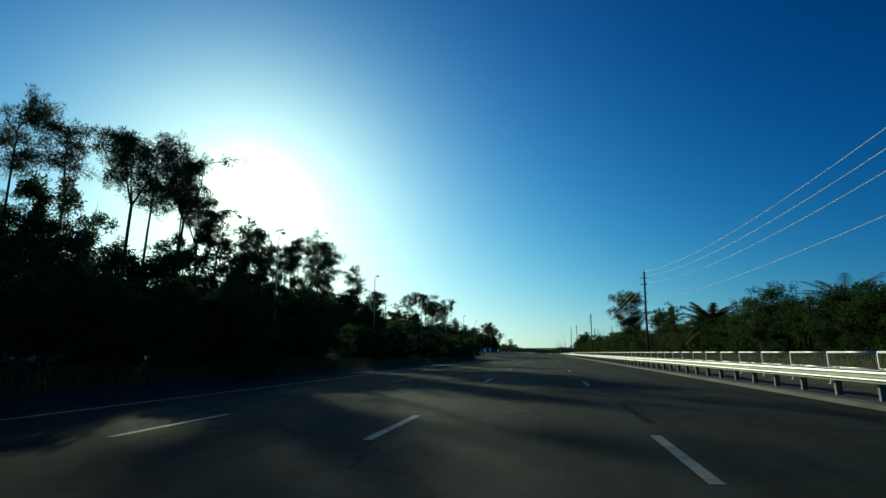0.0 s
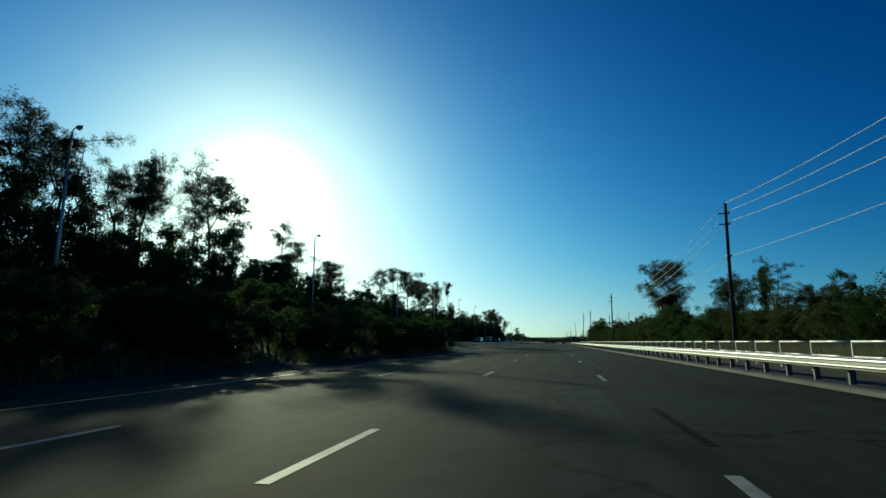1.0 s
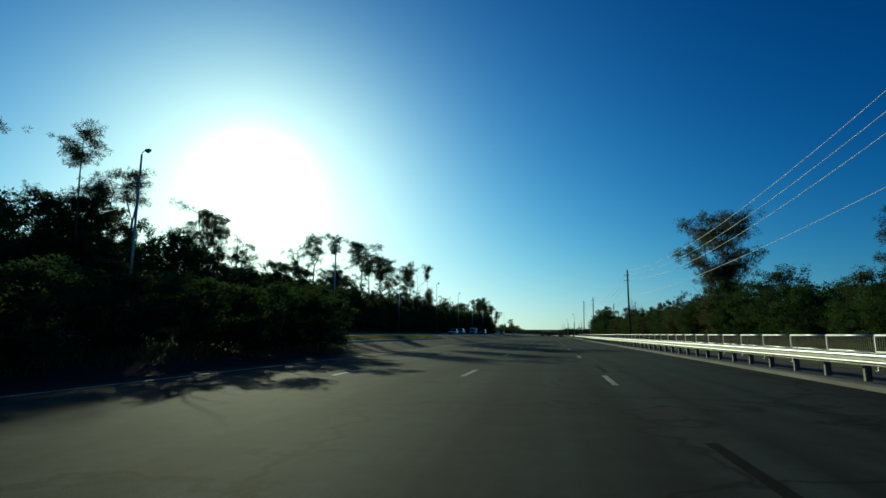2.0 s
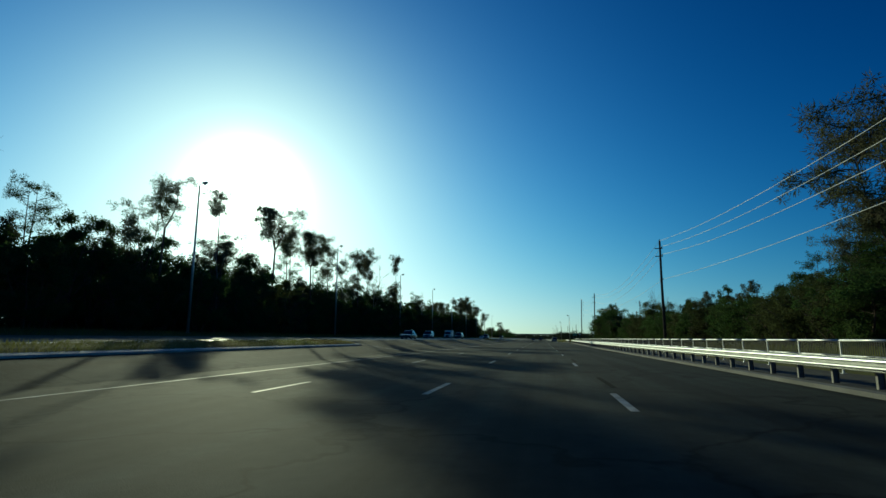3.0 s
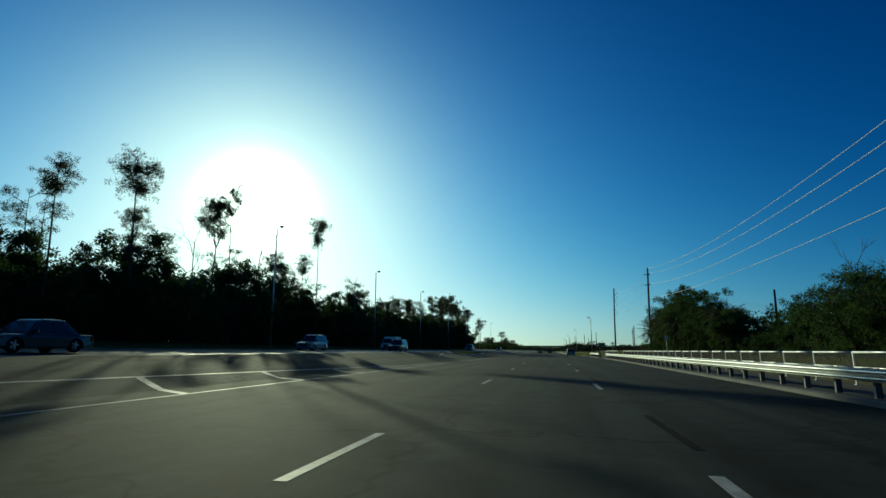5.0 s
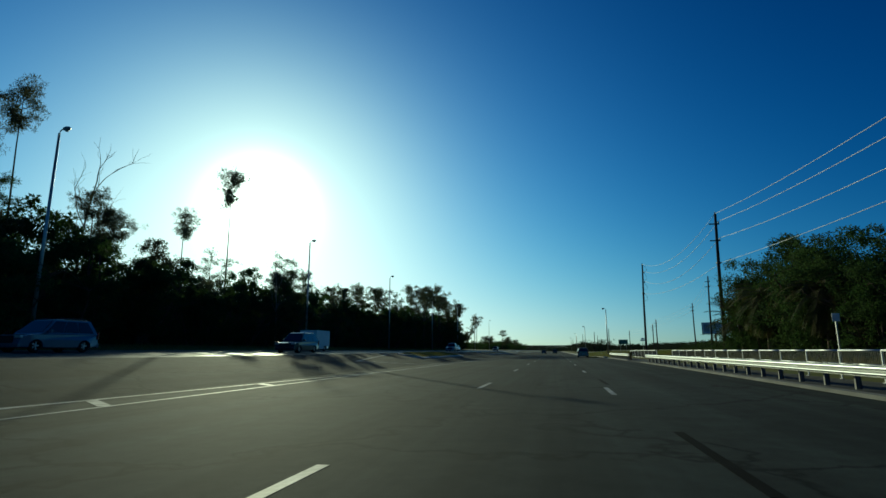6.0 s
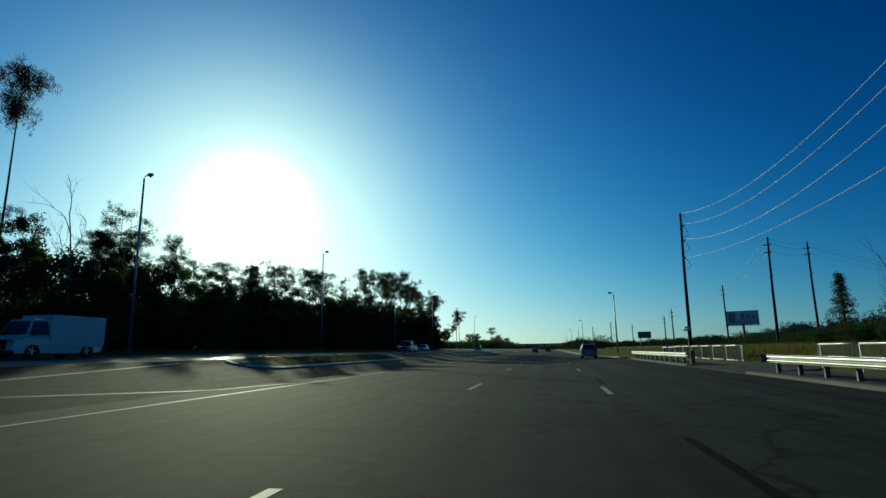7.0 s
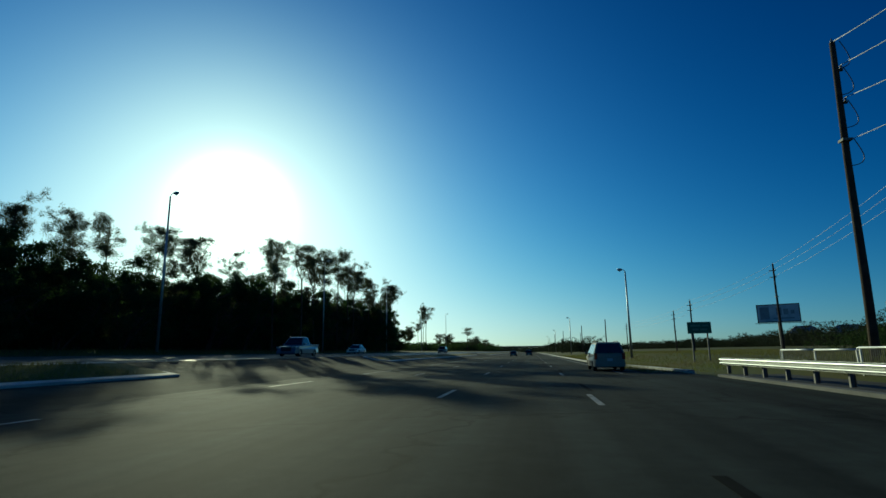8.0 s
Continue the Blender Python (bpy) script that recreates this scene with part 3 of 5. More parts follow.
for y in (65, 108, 153, 193, 237, 279, 319, 361, 403, 447, 500):
    street_lamp(-35.8, y, 15.9, 1, "slim grey street lamp beside the opposite carriageway")
for y in (341, 440, 540, 650):
    street_lamp(12.2, y, 10.9, -1, "slim pale street lamp on the roadside grass")


# ---- signs ----
sign = thing("road_sign", "green road sign on two slim posts with faded lettering bars", "road sign", pose(12.8, 315.5, land(12.8), 0, 0, -4))
part("panel", box_bm(-0.85, 0.85, -0.02, 0.02, 2.08, 2.96, 0.012), GREEN_SIGN, sign)
part("border", box_bm(-0.81, 0.81, -0.026, -0.022, 2.88, 2.91), SIGN_FADED, sign)
part("border", box_bm(-0.81, 0.81, -0.026, -0.022, 2.13, 2.16), SIGN_FADED, sign)
for z, a, b in ((2.68, -0.62, 0.1), (2.68, 0.2, 0.66), (2.38, -0.5, -0.05), (2.38, 0.06, 0.55)):
    part("lettering_bar", box_bm(a, b, -0.026, -0.022, z - 0.07, z + 0.07), SIGN_FADED, sign)
for x in (-0.55, 0.55):
    part("post", box_bm(x - 0.05, x + 0.05, 0.02, 0.12, -0.4, 2.92, 0.005), RAIL_POST, sign)

small = thing("road_sign", "small white street sign on a thin steel post", "road sign", pose(13.1, 293.5, land(13.1) - 0.2))
part("post", box_bm(-0.03, 0.03, -0.03, 0.03, 0, 2.95, 0.004), STEEL, small)
part("panel", box_bm(-0.36, 0.36, -0.045, -0.03, 2.5, 2.68, 0.006), SIGN_WHITE, small)
part("panel", box_bm(-0.24, 0.24, -0.06, -0.046, 2.72, 2.92, 0.006), SIGN_WHITE, small)

notice = thing("road_sign", "small white roadside sign on a thin post behind the railing", "road sign", pose(11.9, 232.5, 0.1))
part("post", box_bm(-0.03, 0.03, -0.03, 0.03, 0, 2.7, 0.004), STEEL, notice)
part("panel", box_bm(-0.15, 0.15, -0.045, -0.03, 2.35, 2.7, 0.004), SIGN_WHITE, notice)

board = thing("billboard", "wide pale grey billboard on one steel column above the field", "billboard", pose(48.5, 386, land(48) - 0.4, 0, 0, -24))
part("column", (lambda b: (bmesh.ops.create_cone(b, cap_ends=True, segments=20, radius1=0.34, radius2=0.3, depth=6.2, matrix=Matrix.Translation((0.0, 0.4, 3.1))), b)[1])(bmesh.new()), RAIL_POST, board)
part("face", box_bm(-3.5, 3.5, -0.15, 0.0, 5.75, 9.0, 0.02), BILLBOARD_FACE, board)
for a, b, c, d in ((-3.6, 3.6, 9.0, 9.14), (-3.6, 3.6, 5.55, 5.75), (-3.66, -3.5, 5.55, 9.14), (3.5, 3.66, 5.55, 9.14)):
    part("frame_bar", box_bm(a, b, -0.2, 0.06, c, d, 0.02), TRIM, board)
part("catwalk", box_bm(-4.1, 4.1, -1.0, -0.25, 5.36, 5.44, 0.01), RAIL_POST, board)
for k in range(5):
    part("bracket", box_bm(-3.4 + 1.67 * k, -3.3 + 1.67 * k, -0.95, 0.35, 5.26, 5.36), RAIL_POST, board)
part("picture_panel", box_bm(-3.1, -1.5, -0.158, -0.15, 6.2, 8.6), BOARD_INK, board, "dim picture panel")
for a, b, z, hh in ((-0.3, 0.6, 7.7, 0.75), (0.9, 1.7, 7.6, 0.55), (2.1, 2.7, 7.5, 0.35), (-0.9, 2.6, 6.35, 0.12)):
    part("lettering_bar", box_bm(a, b, -0.158, -0.15, z - hh, z + hh), BOARD_INK, board)
part("back_frame", box_bm(-3.4, 3.4, 0.08, 0.3, 5.85, 8.9, 0.02), RAIL_POST, board)


# ---- vehicles ----
def arc_points(cy, r, n=7):
    return [(cy + r * math.cos(math.pi - math.pi * k / n), r * math.sin(math.pi * k / n) + 0.28) for k in range(n + 1)]


def vehicle(name, label, category, m, paint, length, width, height, kind, group=""):
    """A car that faces -y in its own space; its nose is at y = 0."""
    car = thing(name, label, category, m, group)
    L, W, H = length, width, height
    wheel_r = 0.34 if kind != "truck" else 0.4
    front, rear = 0.19 * L, 0.8 * L
    sill, belt = 0.26, 0.56 * H
    hood = {"van": 0.2, "suv": 0.25, "sedan": 0.28, "truck": 0.12, "pickup": 0.25}[kind] * L
    nose_z, hood_z = 0.46 * H, belt - 0.03
    tail_y = {"van": 0.985, "suv": 0.98, "sedan": 0.84, "truck": 0.99, "pickup": 0.62}[kind] * L
    screen_top = {"van": 0.38, "suv": 0.42, "sedan": 0.44, "truck": 0.2, "pickup": 0.4}[kind] * L
    roof_end = {"van": 0.93, "suv": 0.9, "sedan": 0.7, "truck": 0.98, "pickup": 0.58}[kind] * L
    lower = [(0.02 * L, sill)] + [(front - wheel_r - 0.06, sill)] + [(y, z) for y, z in arc_points(front, wheel_r + 0.06)] + [(front + wheel_r + 0.06, sill), (rear - wheel_r - 0.06, sill)] + arc_points(rear, wheel_r + 0.06) + [(rear + wheel_r + 0.06, sill), (0.985 * L, sill + 0.06), (L, 0.42), (L - 0.02, belt - 0.12), (L - 0.06, belt), (hood, hood_z), (0.12 * L, nose_z + 0.1), (0.03 * L, nose_z), (0, 0.4)]
    bm = bmesh.new()
    n = len(lower)
    cols = []
    for u in (-1, -0.92, 0.92, 1):
        ring = []
        for y, z in lower:
            inset = 0.05 * W * (1 - smooth_step(0, 0.12 * L, y)) + 0.04 * W * smooth_step(0.9 * L, L, y)
            drop = 0.02 if abs(u) == 1 and z > 0.5 else 0
            ring.append(bm.verts.new((u * (W / 2 - inset - (0.03 if z > belt - 0.05 else 0)), y, z - drop)))
        cols.append(ring)
    for a, b in zip(cols, cols[1:]):
        for i in range(n):
            bm.faces.new((a[i], a[(i + 1) % n], b[(i + 1) % n], b[i]))
    bm.faces.new(cols[0][::-1])
    bm.faces.new(cols[-1])
    bmesh.ops.recalc_face_normals(bm, faces=bm.faces)
    body = part("body", bm, paint, car)
    # cabin: pillars and roof, with the panes set into it
    tuck = 0.11 * W
    cab = [(hood - 0.02, belt - 0.03), (screen_top, H - 0.05), (screen_top + 0.15, H), (roof_end - 0.2, H), (roof_end, H - 0.04), (tail_y, belt - 0.03)]
    bm = bmesh.new()
    sides = []
    for u in (-1, -0.9, 0.9, 1):
        ring = []
        for y, z in cab:
            high = smooth_step(belt, H, z)
            ring.append(bm.verts.new((u * (W / 2 - 0.035 - tuck * high), y, z - (0.025 if abs(u) == 1 and high > 0.5 else 0))))
        sides.append(ring)
    k = len(cab)
    for a, b in zip(sides, sides[1:]):
        for i in range(k):
            bm.faces.new((a[i], a[(i + 1) % k], b[(i + 1) % k], b[i]))
    bm.faces.new(sides[0][::-1])
    bm.faces.new(sides[-1])
    bmesh.ops.recalc_face_normals(bm, faces=bm.faces)
    part("cabin", bm, paint, car)

    def pane(corners, name="window"):
        c = sum((Vector(p) for p in corners), Vector()) / 4
        nrm = (Vector(corners[1]) - Vector(corners[0])).cross(Vector(corners[2]) - Vector(corners[0])).normalized()
        if nrm.dot(c - Vector((0, L / 2, H * 0.7))) < 0:
            nrm = -nrm
        outer = [Vector(p) + nrm * 0.012 for p in corners]
        inner = [Vector(p) - nrm * 0.012 for p in corners]
        faces = [(0, 1, 2, 3), (7, 6, 5, 4)] + [(i, (i + 1) % 4, 4 + (i + 1) % 4, 4 + i) for i in range(4)]
        part_mesh(name, mesh_of(name, outer + inner, faces, GLASS), car, "dark tinted glass")

    def skin_x(z):
        return W / 2 - 0.035 - tuck * smooth_step(belt, H, z)

    lo, hi = belt + 0.06, H - 0.12
    for s in (-1, 1):
        front_lo = hood + (screen_top - hood) * 0.3
        front_hi = screen_top + 0.06
        back_lo = tail_y - (tail_y - roof_end) * 0.25 - 0.16
        back_hi = roof_end - 0.2
        count = {"van": 3, "suv": 3, "sedan": 2, "truck": 1, "pickup": 2}[kind]
        if kind == "truck":
            back_lo = back_hi = front_hi + 0.8
        for q in range(count):
            u0, u1 = q / count + (0.012 if q else 0), (q + 1) / count - 0.012
            y00, y01 = front_lo + (back_lo - front_lo) * u0, front_lo + (back_lo - front_lo) * u1
            y10, y11 = front_hi + (back_hi - front_hi) * u0, front_hi + (back_hi - front_hi) * u1
            pane([(s * skin_x(lo), y00, lo), (s * skin_x(lo), y01, lo), (s * skin_x(hi), y11, hi), (s * skin_x(hi), y10, hi)])
    f0, f1 = 0.1, 0.9
    pane([(-skin_x(lo) + 0.08, hood - 0.02 + (screen_top - hood) * f0, belt - 0.03 + (H - belt) * f0), (skin_x(lo) - 0.08, hood - 0.02 + (screen_top - hood) * f0, belt - 0.03 + (H - belt) * f0), (skin_x(hi) - 0.08, hood - 0.02 + (screen_top - hood) * f1, belt - 0.03 + (H - belt) * f1), (-skin_x(hi) + 0.08, hood - 0.02 + (screen_top - hood) * f1, belt - 0.03 + (H - belt) * f1)], "windscreen")
    if kind != "truck":
        b0, b1 = 0.12, 0.9
        pane([(-skin_x(lo) + 0.1, tail_y + (roof_end - tail_y) * b0, belt + (H - belt - 0.02) * b0), (skin_x(lo) - 0.1, tail_y + (roof_end - tail_y) * b0, belt + (H - belt - 0.02) * b0), (skin_x(hi) - 0.1, tail_y + (roof_end - tail_y) * b1, belt + (H - belt - 0.03) * b1), (-skin_x(hi) + 0.1, tail_y + (roof_end - tail_y) * b1, belt + (H - belt - 0.03) * b1)], "rear_window")
    for s in (-1, 1):
        for y in (front, rear):
            wheel = thing("wheel", "", "")
            wheel.parent = car
            wheel.matrix_basis = pose(s * (W / 2 - 0.13), y, wheel_r, 0, 90, 0)
            bm = bmesh.new()
            prof = [(wheel_r * 0.62, -0.1), (wheel_r * 0.93, -0.11), (wheel_r, -0.07), (wheel_r, 0.07), (wheel_r * 0.93, 0.11), (wheel_r * 0.62, 0.1)]
            rings = [[bm.verts.new((r * math.cos(2 * math.pi * a / 24), r * math.sin(2 * math.pi * a / 24), z)) for a in range(24)] for r, z in prof]
            for i in range(len(rings)):
                A, B = rings[i], rings[(i + 1) % len(rings)]
                for a in range(24):
                    bm.faces.new((A[a], A[(a + 1) % 24], B[(a + 1) % 24], B[a]))
            part("tyre", bm, RUBBER, wheel)
            bm = bmesh.new()
            bmesh.ops.create_cone(bm, cap_ends=True, segments=20, radius1=wheel_r * 0.2, radius2=wheel_r * 0.2, depth=0.2)
            for a in range(5):
                c = math.cos(2 * math.pi * a / 5), math.sin(2 * math.pi * a / 5)
                block(bm, -0.04, 0.04, wheel_r * 0.1, wheel_r * 0.63, 0.04 * s - 0.02, 0.04 * s + 0.03)
                bmesh.ops.rotate(bm, verts=bm.verts[-8:], cent=(0, 0, 0), matrix=Matrix.Rotation(2 * math.pi * a / 5, 3, "Z"))
            part("rim", bm, RIM, wheel)
        part("head_lamp", box_bm(s * W * 0.4 - 0.17, s * W * 0.4 + 0.17, 0.0, 0.16, nose_z - 0.1, nose_z + 0.05, 0.03), HEAD, car, "clear head lamp")
        tz0, tz1 = (belt - 0.3, belt - 0.02) if kind in ("sedan", "truck") else (belt - 0.28, belt + 0.12)
        part("tail_lamp", box_bm(s * W * 0.43 - 0.09, s * W * 0.43 + 0.09, L - 0.12, L + 0.012, tz0, tz1, 0.02), TAIL, car, "red tail lamp")
        part("mirror", box_bm(s * (W / 2 + 0.08) - 0.1, s * (W / 2 + 0.08) + 0.1, hood + 0.28, hood + 0.4, belt + 0.02, belt + 0.18, 0.03), paint if kind != "truck" else TRIM, car)
        if kind in ("van", "suv"):
            part_mesh("roof_rail", mesh_of("roof_rail", *tube([(s * W * 0.33, screen_top + 0.3, H + 0.0), (s * W * 0.33, screen_top + 0.4, H + 0.06), (s * W * 0.33, roof_end - 0.4, H + 0.06), (s * W * 0.33, roof_end - 0.3, H + 0.0)], [0.018] * 4, 8), TRIM, True), car)
    part("front_bumper", box_bm(-W * 0.47, W * 0.47, -0.03, 0.12, 0.24, 0.44, 0.04), TRIM if kind == "truck" else paint, car)
    part("rear_bumper", box_bm(-W * 0.47, W * 0.47, L - 0.1, L + 0.05, 0.26, 0.5, 0.04), TRIM if kind in ("truck", "pickup") else paint, car)
    part("grille", box_bm(-W * 0.25, W * 0.25, -0.012, 0.05, 0.46, nose_z + 0.02, 0.01), TRIM, car)
    part("number_plate", box_bm(-0.16, 0.16, L + 0.05 if kind != "van" else L - 0.01, L + 0.062 if kind != "van" else L + 0.016, 0.6 if kind == "van" else 0.34, 0.76 if kind == "van" else 0.48), PLATE, car, "pale blank number plate")
    part("underbody", box_bm(-W * 0.4, W * 0.4, 0.08 * L, 0.93 * L, 0.2, 0.4, 0.03), TRIM, car)
    if kind == "van":
        part("wiper", box_bm(-0.3, 0.12, tail_y + 0.0, tail_y + 0.02, belt + 0.1, belt + 0.125), TRIM, car)
    if kind == "truck":
        part("cargo_box", box_bm(-W * 0.52, W * 0.52, 0.36 * L, L - 0.02, 0.62, H * 1.12, 0.03), SIGN_WHITE, car, "plain white cargo box")
    if kind == "pickup":
        for s in (-1, 1):
            part("bed_side", box_bm(s * W * 0.47 - 0.04, s * W * 0.47 + 0.04, 0.62 * L, L - 0.05, belt - 0.06, belt + 0.1, 0.02), paint, car)
        part("tailgate", box_bm(-W * 0.45, W * 0.45, L - 0.09, L - 0.03, belt - 0.06, belt + 0.1, 0.02), paint, car)
    return car


vehicle("minivan", "silver minivan with dark rear glass, driving in the kerb lane", "minivan", pose(4.75, 311.0, 0, 0, 0, 180), SILVER, 4.8, 1.92, 1.75, "van")
OPPOSITE = "vehicles on the opposite carriageway"
for x, y, kind, paint, size, label, cat in (
        (-22.2, 190, "sedan", DARK_GREY, (4.7, 1.82, 1.45), "dark grey sedan on the opposite carriageway", "car"),
        (-26.8, 228, "suv", BLUE_GREY, (4.7, 1.88, 1.75), "blue-grey sport utility car on the opposite carriageway", "car"),
        (-27.6, 261, "truck", WHITE_CAR, (5.6, 2.0, 2.1), "small white box truck on the opposite carriageway", "truck"),
        (-22.4, 248, "suv", BLACK_CAR, (4.8, 1.9, 1.75), "black sport utility car on the opposite carriageway", "car"),
        (-22.0, 318, "pickup", BLUE_GREY, (5.4, 1.95, 1.8), "blue-grey pickup on the opposite carriageway", "pickup"),
        (-27.4, 352, "sedan", WHITE_CAR, (4.6, 1.8, 1.45), "white sedan on the opposite carriageway", "car"),
        (-22.2, 405, "suv", SILVER, (4.7, 1.88, 1.7), "silver sport utility car on the opposite carriageway", "car")):
    vehicle("car" if kind != "truck" else "box_truck", label, cat, pose(x, y, land(x) + 0.005), paint, *size, kind, OPPOSITE)
for x, y, kind, paint, label in ((-0.6, 432, "suv", BLACK_CAR, "black sport utility car far down the road"), (-4.6, 420, "sedan", DARK_GREY, "dark sedan far down the road"), (-0.4, 470, "sedan", SILVER, "silver sedan far down the road")):
    vehicle("car", label, "car", pose(x, y, 0, 0, 0, 180), paint, 4.7, 1.85, 1.65 if kind == "suv" else 1.45, kind, "vehicles far down the road")


# ---- trees ----
rng = np.random.default_rng(7)


def blades(centres, per, spread, length, width, droop=0.0):
    """Leaf triangles scattered round each centre; returns arrays for a mesh."""
    c = np.repeat(np.asarray(centres, float), per, axis=0)
    n = len(c)
    d = rng.normal(size=(n, 3))
    d /= np.linalg.norm(d, axis=1)[:, None]
    d[:, 2] -= droop
    s = np.cross(d, rng.normal(size=(n, 3)))
    s /= np.linalg.norm(s, axis=1)[:, None] + 1e-9
    root = c + d * spread * np.repeat(0.55 + 0.9 * rng.random((n // per, 1)), per, axis=0) * (rng.random((n, 1)) ** 0.5)
    ln = length * (0.6 + 0.8 * rng.random((n, 1)))
    a, b, e = root - s * width, root + s * width, root + d * ln
    verts = np.stack([a, b, e], 1).reshape(-1, 3)
    return verts


def leaf_mesh(name, verts, mat):
    me = bpy.data.meshes.new(name)
    n = len(verts)
    me.vertices.add(n)
    me.vertices.foreach_set("co", np.asarray(verts, np.float32).ravel())
    me.loops.add(n)
    me.loops.foreach_set("vertex_index", np.arange(n, dtype=np.int32))
    me.polygons.add(n // 3)
    me.polygons.foreach_set("loop_start", np.arange(0, n, 3, dtype=np.int32))
    me.polygons.foreach_set("loop_total", np.full(n // 3, 3, dtype=np.int32))
    me.materials.append(mat)
    me.update()
    return me


def crooked(start, way, length, n=4, wander=0.18):
    pts, p, d = [Vector(start)], Vector(start), Vector(way).normalized()
    for _ in range(n):
        d = (d + Vector(rng.normal(size=3)) * wander).normalized()
        p = p + d * length / n
        pts.append(p.copy())
    return pts


def timber(name, wood, mat):
    """The main stem and, apart from it, the limbs and twigs that grow from it."""
    return mesh_of(name + "_trunk", *wood[0], mat, True), mesh_of(name + "_branchwork", *join(wood[1:]), mat, True)


def pine(name, height, bare, reach, fork=1, thin=1.0, mat=None, cut=6, tuft=0.44):
    """A tall pine: a long bare trunk, rising limbs and tufts of needles at their ends."""
    wood, tips = [], []
    r0 = 0.0085 * height + 0.02
    lean = rng.normal(size=2) * 0.02
    trunk = [Vector((lean[0] * z + 0.12 * math.sin(z * 0.35 + height), lean[1] * z, z)) for z in np.linspace(-0.6, height, 10)]
    if fork == 1:
        wood.append(tube(trunk, [r0 * (1 - 0.82 * k / 9) for k in range(10)], 8))
        stems = [trunk]
    else:
        wood.append(tube(trunk[:cut + 1], [r0 * (1 - 0.5 * k / 9) for k in range(cut + 1)], 8))
        stems = []
        for q in range(fork):
            a = 2 * math.pi * q / fork + rng.random()
            top = Vector((trunk[cut].x + math.cos(a) * reach * 0.5, trunk[cut].y + math.sin(a) * reach * 0.5, height * (0.9 + 0.1 * rng.random())))
            stem = [trunk[cut].lerp(top, u) + Vector((math.cos(a), math.sin(a), 0)) * 0.5 * math.sin(math.pi * u) for u in np.linspace(0, 1, 6)]
            wood.append(tube(stem, [r0 * 0.6 * (1 - 0.8 * k / 5) for k in range(6)], 6))
            stems.append(stem)
    for stem in stems:
        count = int((16 if fork == 1 else 9) * thin)
        for k in range(count):
            u = bare + (1 - bare) * (k + rng.random()) / count
            i = min(int(u * (len(stem) - 1)), len(stem) - 2)
            at = stem[i].lerp(stem[i + 1], u * (len(stem) - 1) - i)
            a = rng.random() * 6.283
            shape = math.sin(math.pi * min(1, 0.25 + 0.75 * (1 - (u - bare) / (1 - bare) * 0.8)))
            ln = reach * (0.35 + 0.65 * shape) * (0.7 + 0.5 * rng.random())
            limb = crooked(at, (math.cos(a), math.sin(a), 0.25 + 0.5 * rng.random()), ln)
            wood.append(tube(limb, [0.05, 0.04, 0.03, 0.022, 0.012], 5, False))
            for q in range(int(8 + 6 * thin)):
                j = 4 if q < 6 else rng.integers(2, 5)
                drift = Vector(rng.normal(size=3)) * (0.62 if j == 4 else 0.4)
                drift.z *= 0.5
                tip = limb[j] + drift
                tips.append(tip)
                if q % 2:
                    wood.append(tube([limb[max(j - 1, 0)], tip], [0.018, 0.008], 4, False))
        tips.append(stem[-1])
    crown = blades(tips, 42, tuft * 0.78, 0.24, 0.029)
    trunk_mesh, limbs = timber(name, wood, BARK)
    return trunk_mesh, leaf_mesh(name + "_crown", crown, mat or NEEDLES), limbs


def broadleaf(name, height, width, count, size, mat, low=0.08, stems=4):
    """A broad tree or thicket: several stems, branches and uneven clumps of leaves."""
    wood, tips = [], []
    for s in range(stems):
        a = rng.random() * 6.283
        foot = Vector((math.cos(a), math.sin(a), 0)) * width * 0.12 * rng.random()
        stem = crooked(foot - Vector((0, 0, 0.4)), (math.cos(a) * 0.35, math.sin(a) * 0.35, 1), height * (0.65 + 0.25 * rng.random()), 6, 0.12)
        r = 0.014 * height
        wood.append(tube(stem, [r * (1 - 0.13 * k) for k in range(7)], 6))
        for k in range(7):
            b = rng.random() * 6.283
            limb = crooked(stem[rng.integers(1, 7)], (math.cos(b), math.sin(b), 0.5), width * (0.25 + 0.25 * rng.random()))
            wood.append(tube(limb, [0.04, 0.03, 0.025, 0.018, 0.01], 4, False))
    lumps = []
    for _ in range(int(count / 26 / 7)):
        for _try in range(20):
            p = np.array([rng.normal() * 0.33 * width, rng.normal() * 0.33 * width, height * (low + (1 - low) * rng.random())])
            u = p[2] / height
            limit = 0.55 * width * (0.55 + 0.65 * math.sin(math.pi * min(1, u * 0.8 + 0.12))) * (0.8 + 0.4 * noise.noise((p[0] * 0.4, p[1] * 0.4, p[2] * 0.4)))
            if math.hypot(p[0], p[1]) < limit:
                break
        big = 0.075 * width * (0.7 + 0.6 * rng.random())
        for _ in range(7):
            q = rng.normal(size=3)
            q *= big * (0.5 + 1.0 * rng.random()) / np.linalg.norm(q)
            lumps.append(p + q * np.array([1.15, 1.15, 0.8]))
    leaf = blades(lumps, 26, 0.4, size, size * 0.32, 0.15)
    leaf[:, 2] = np.maximum(leaf[:, 2], 0.02)
    stem_mesh, limbs = timber(name, wood, BARK)
    return stem_mesh, leaf_mesh(name + "_crown", leaf, mat), limbs


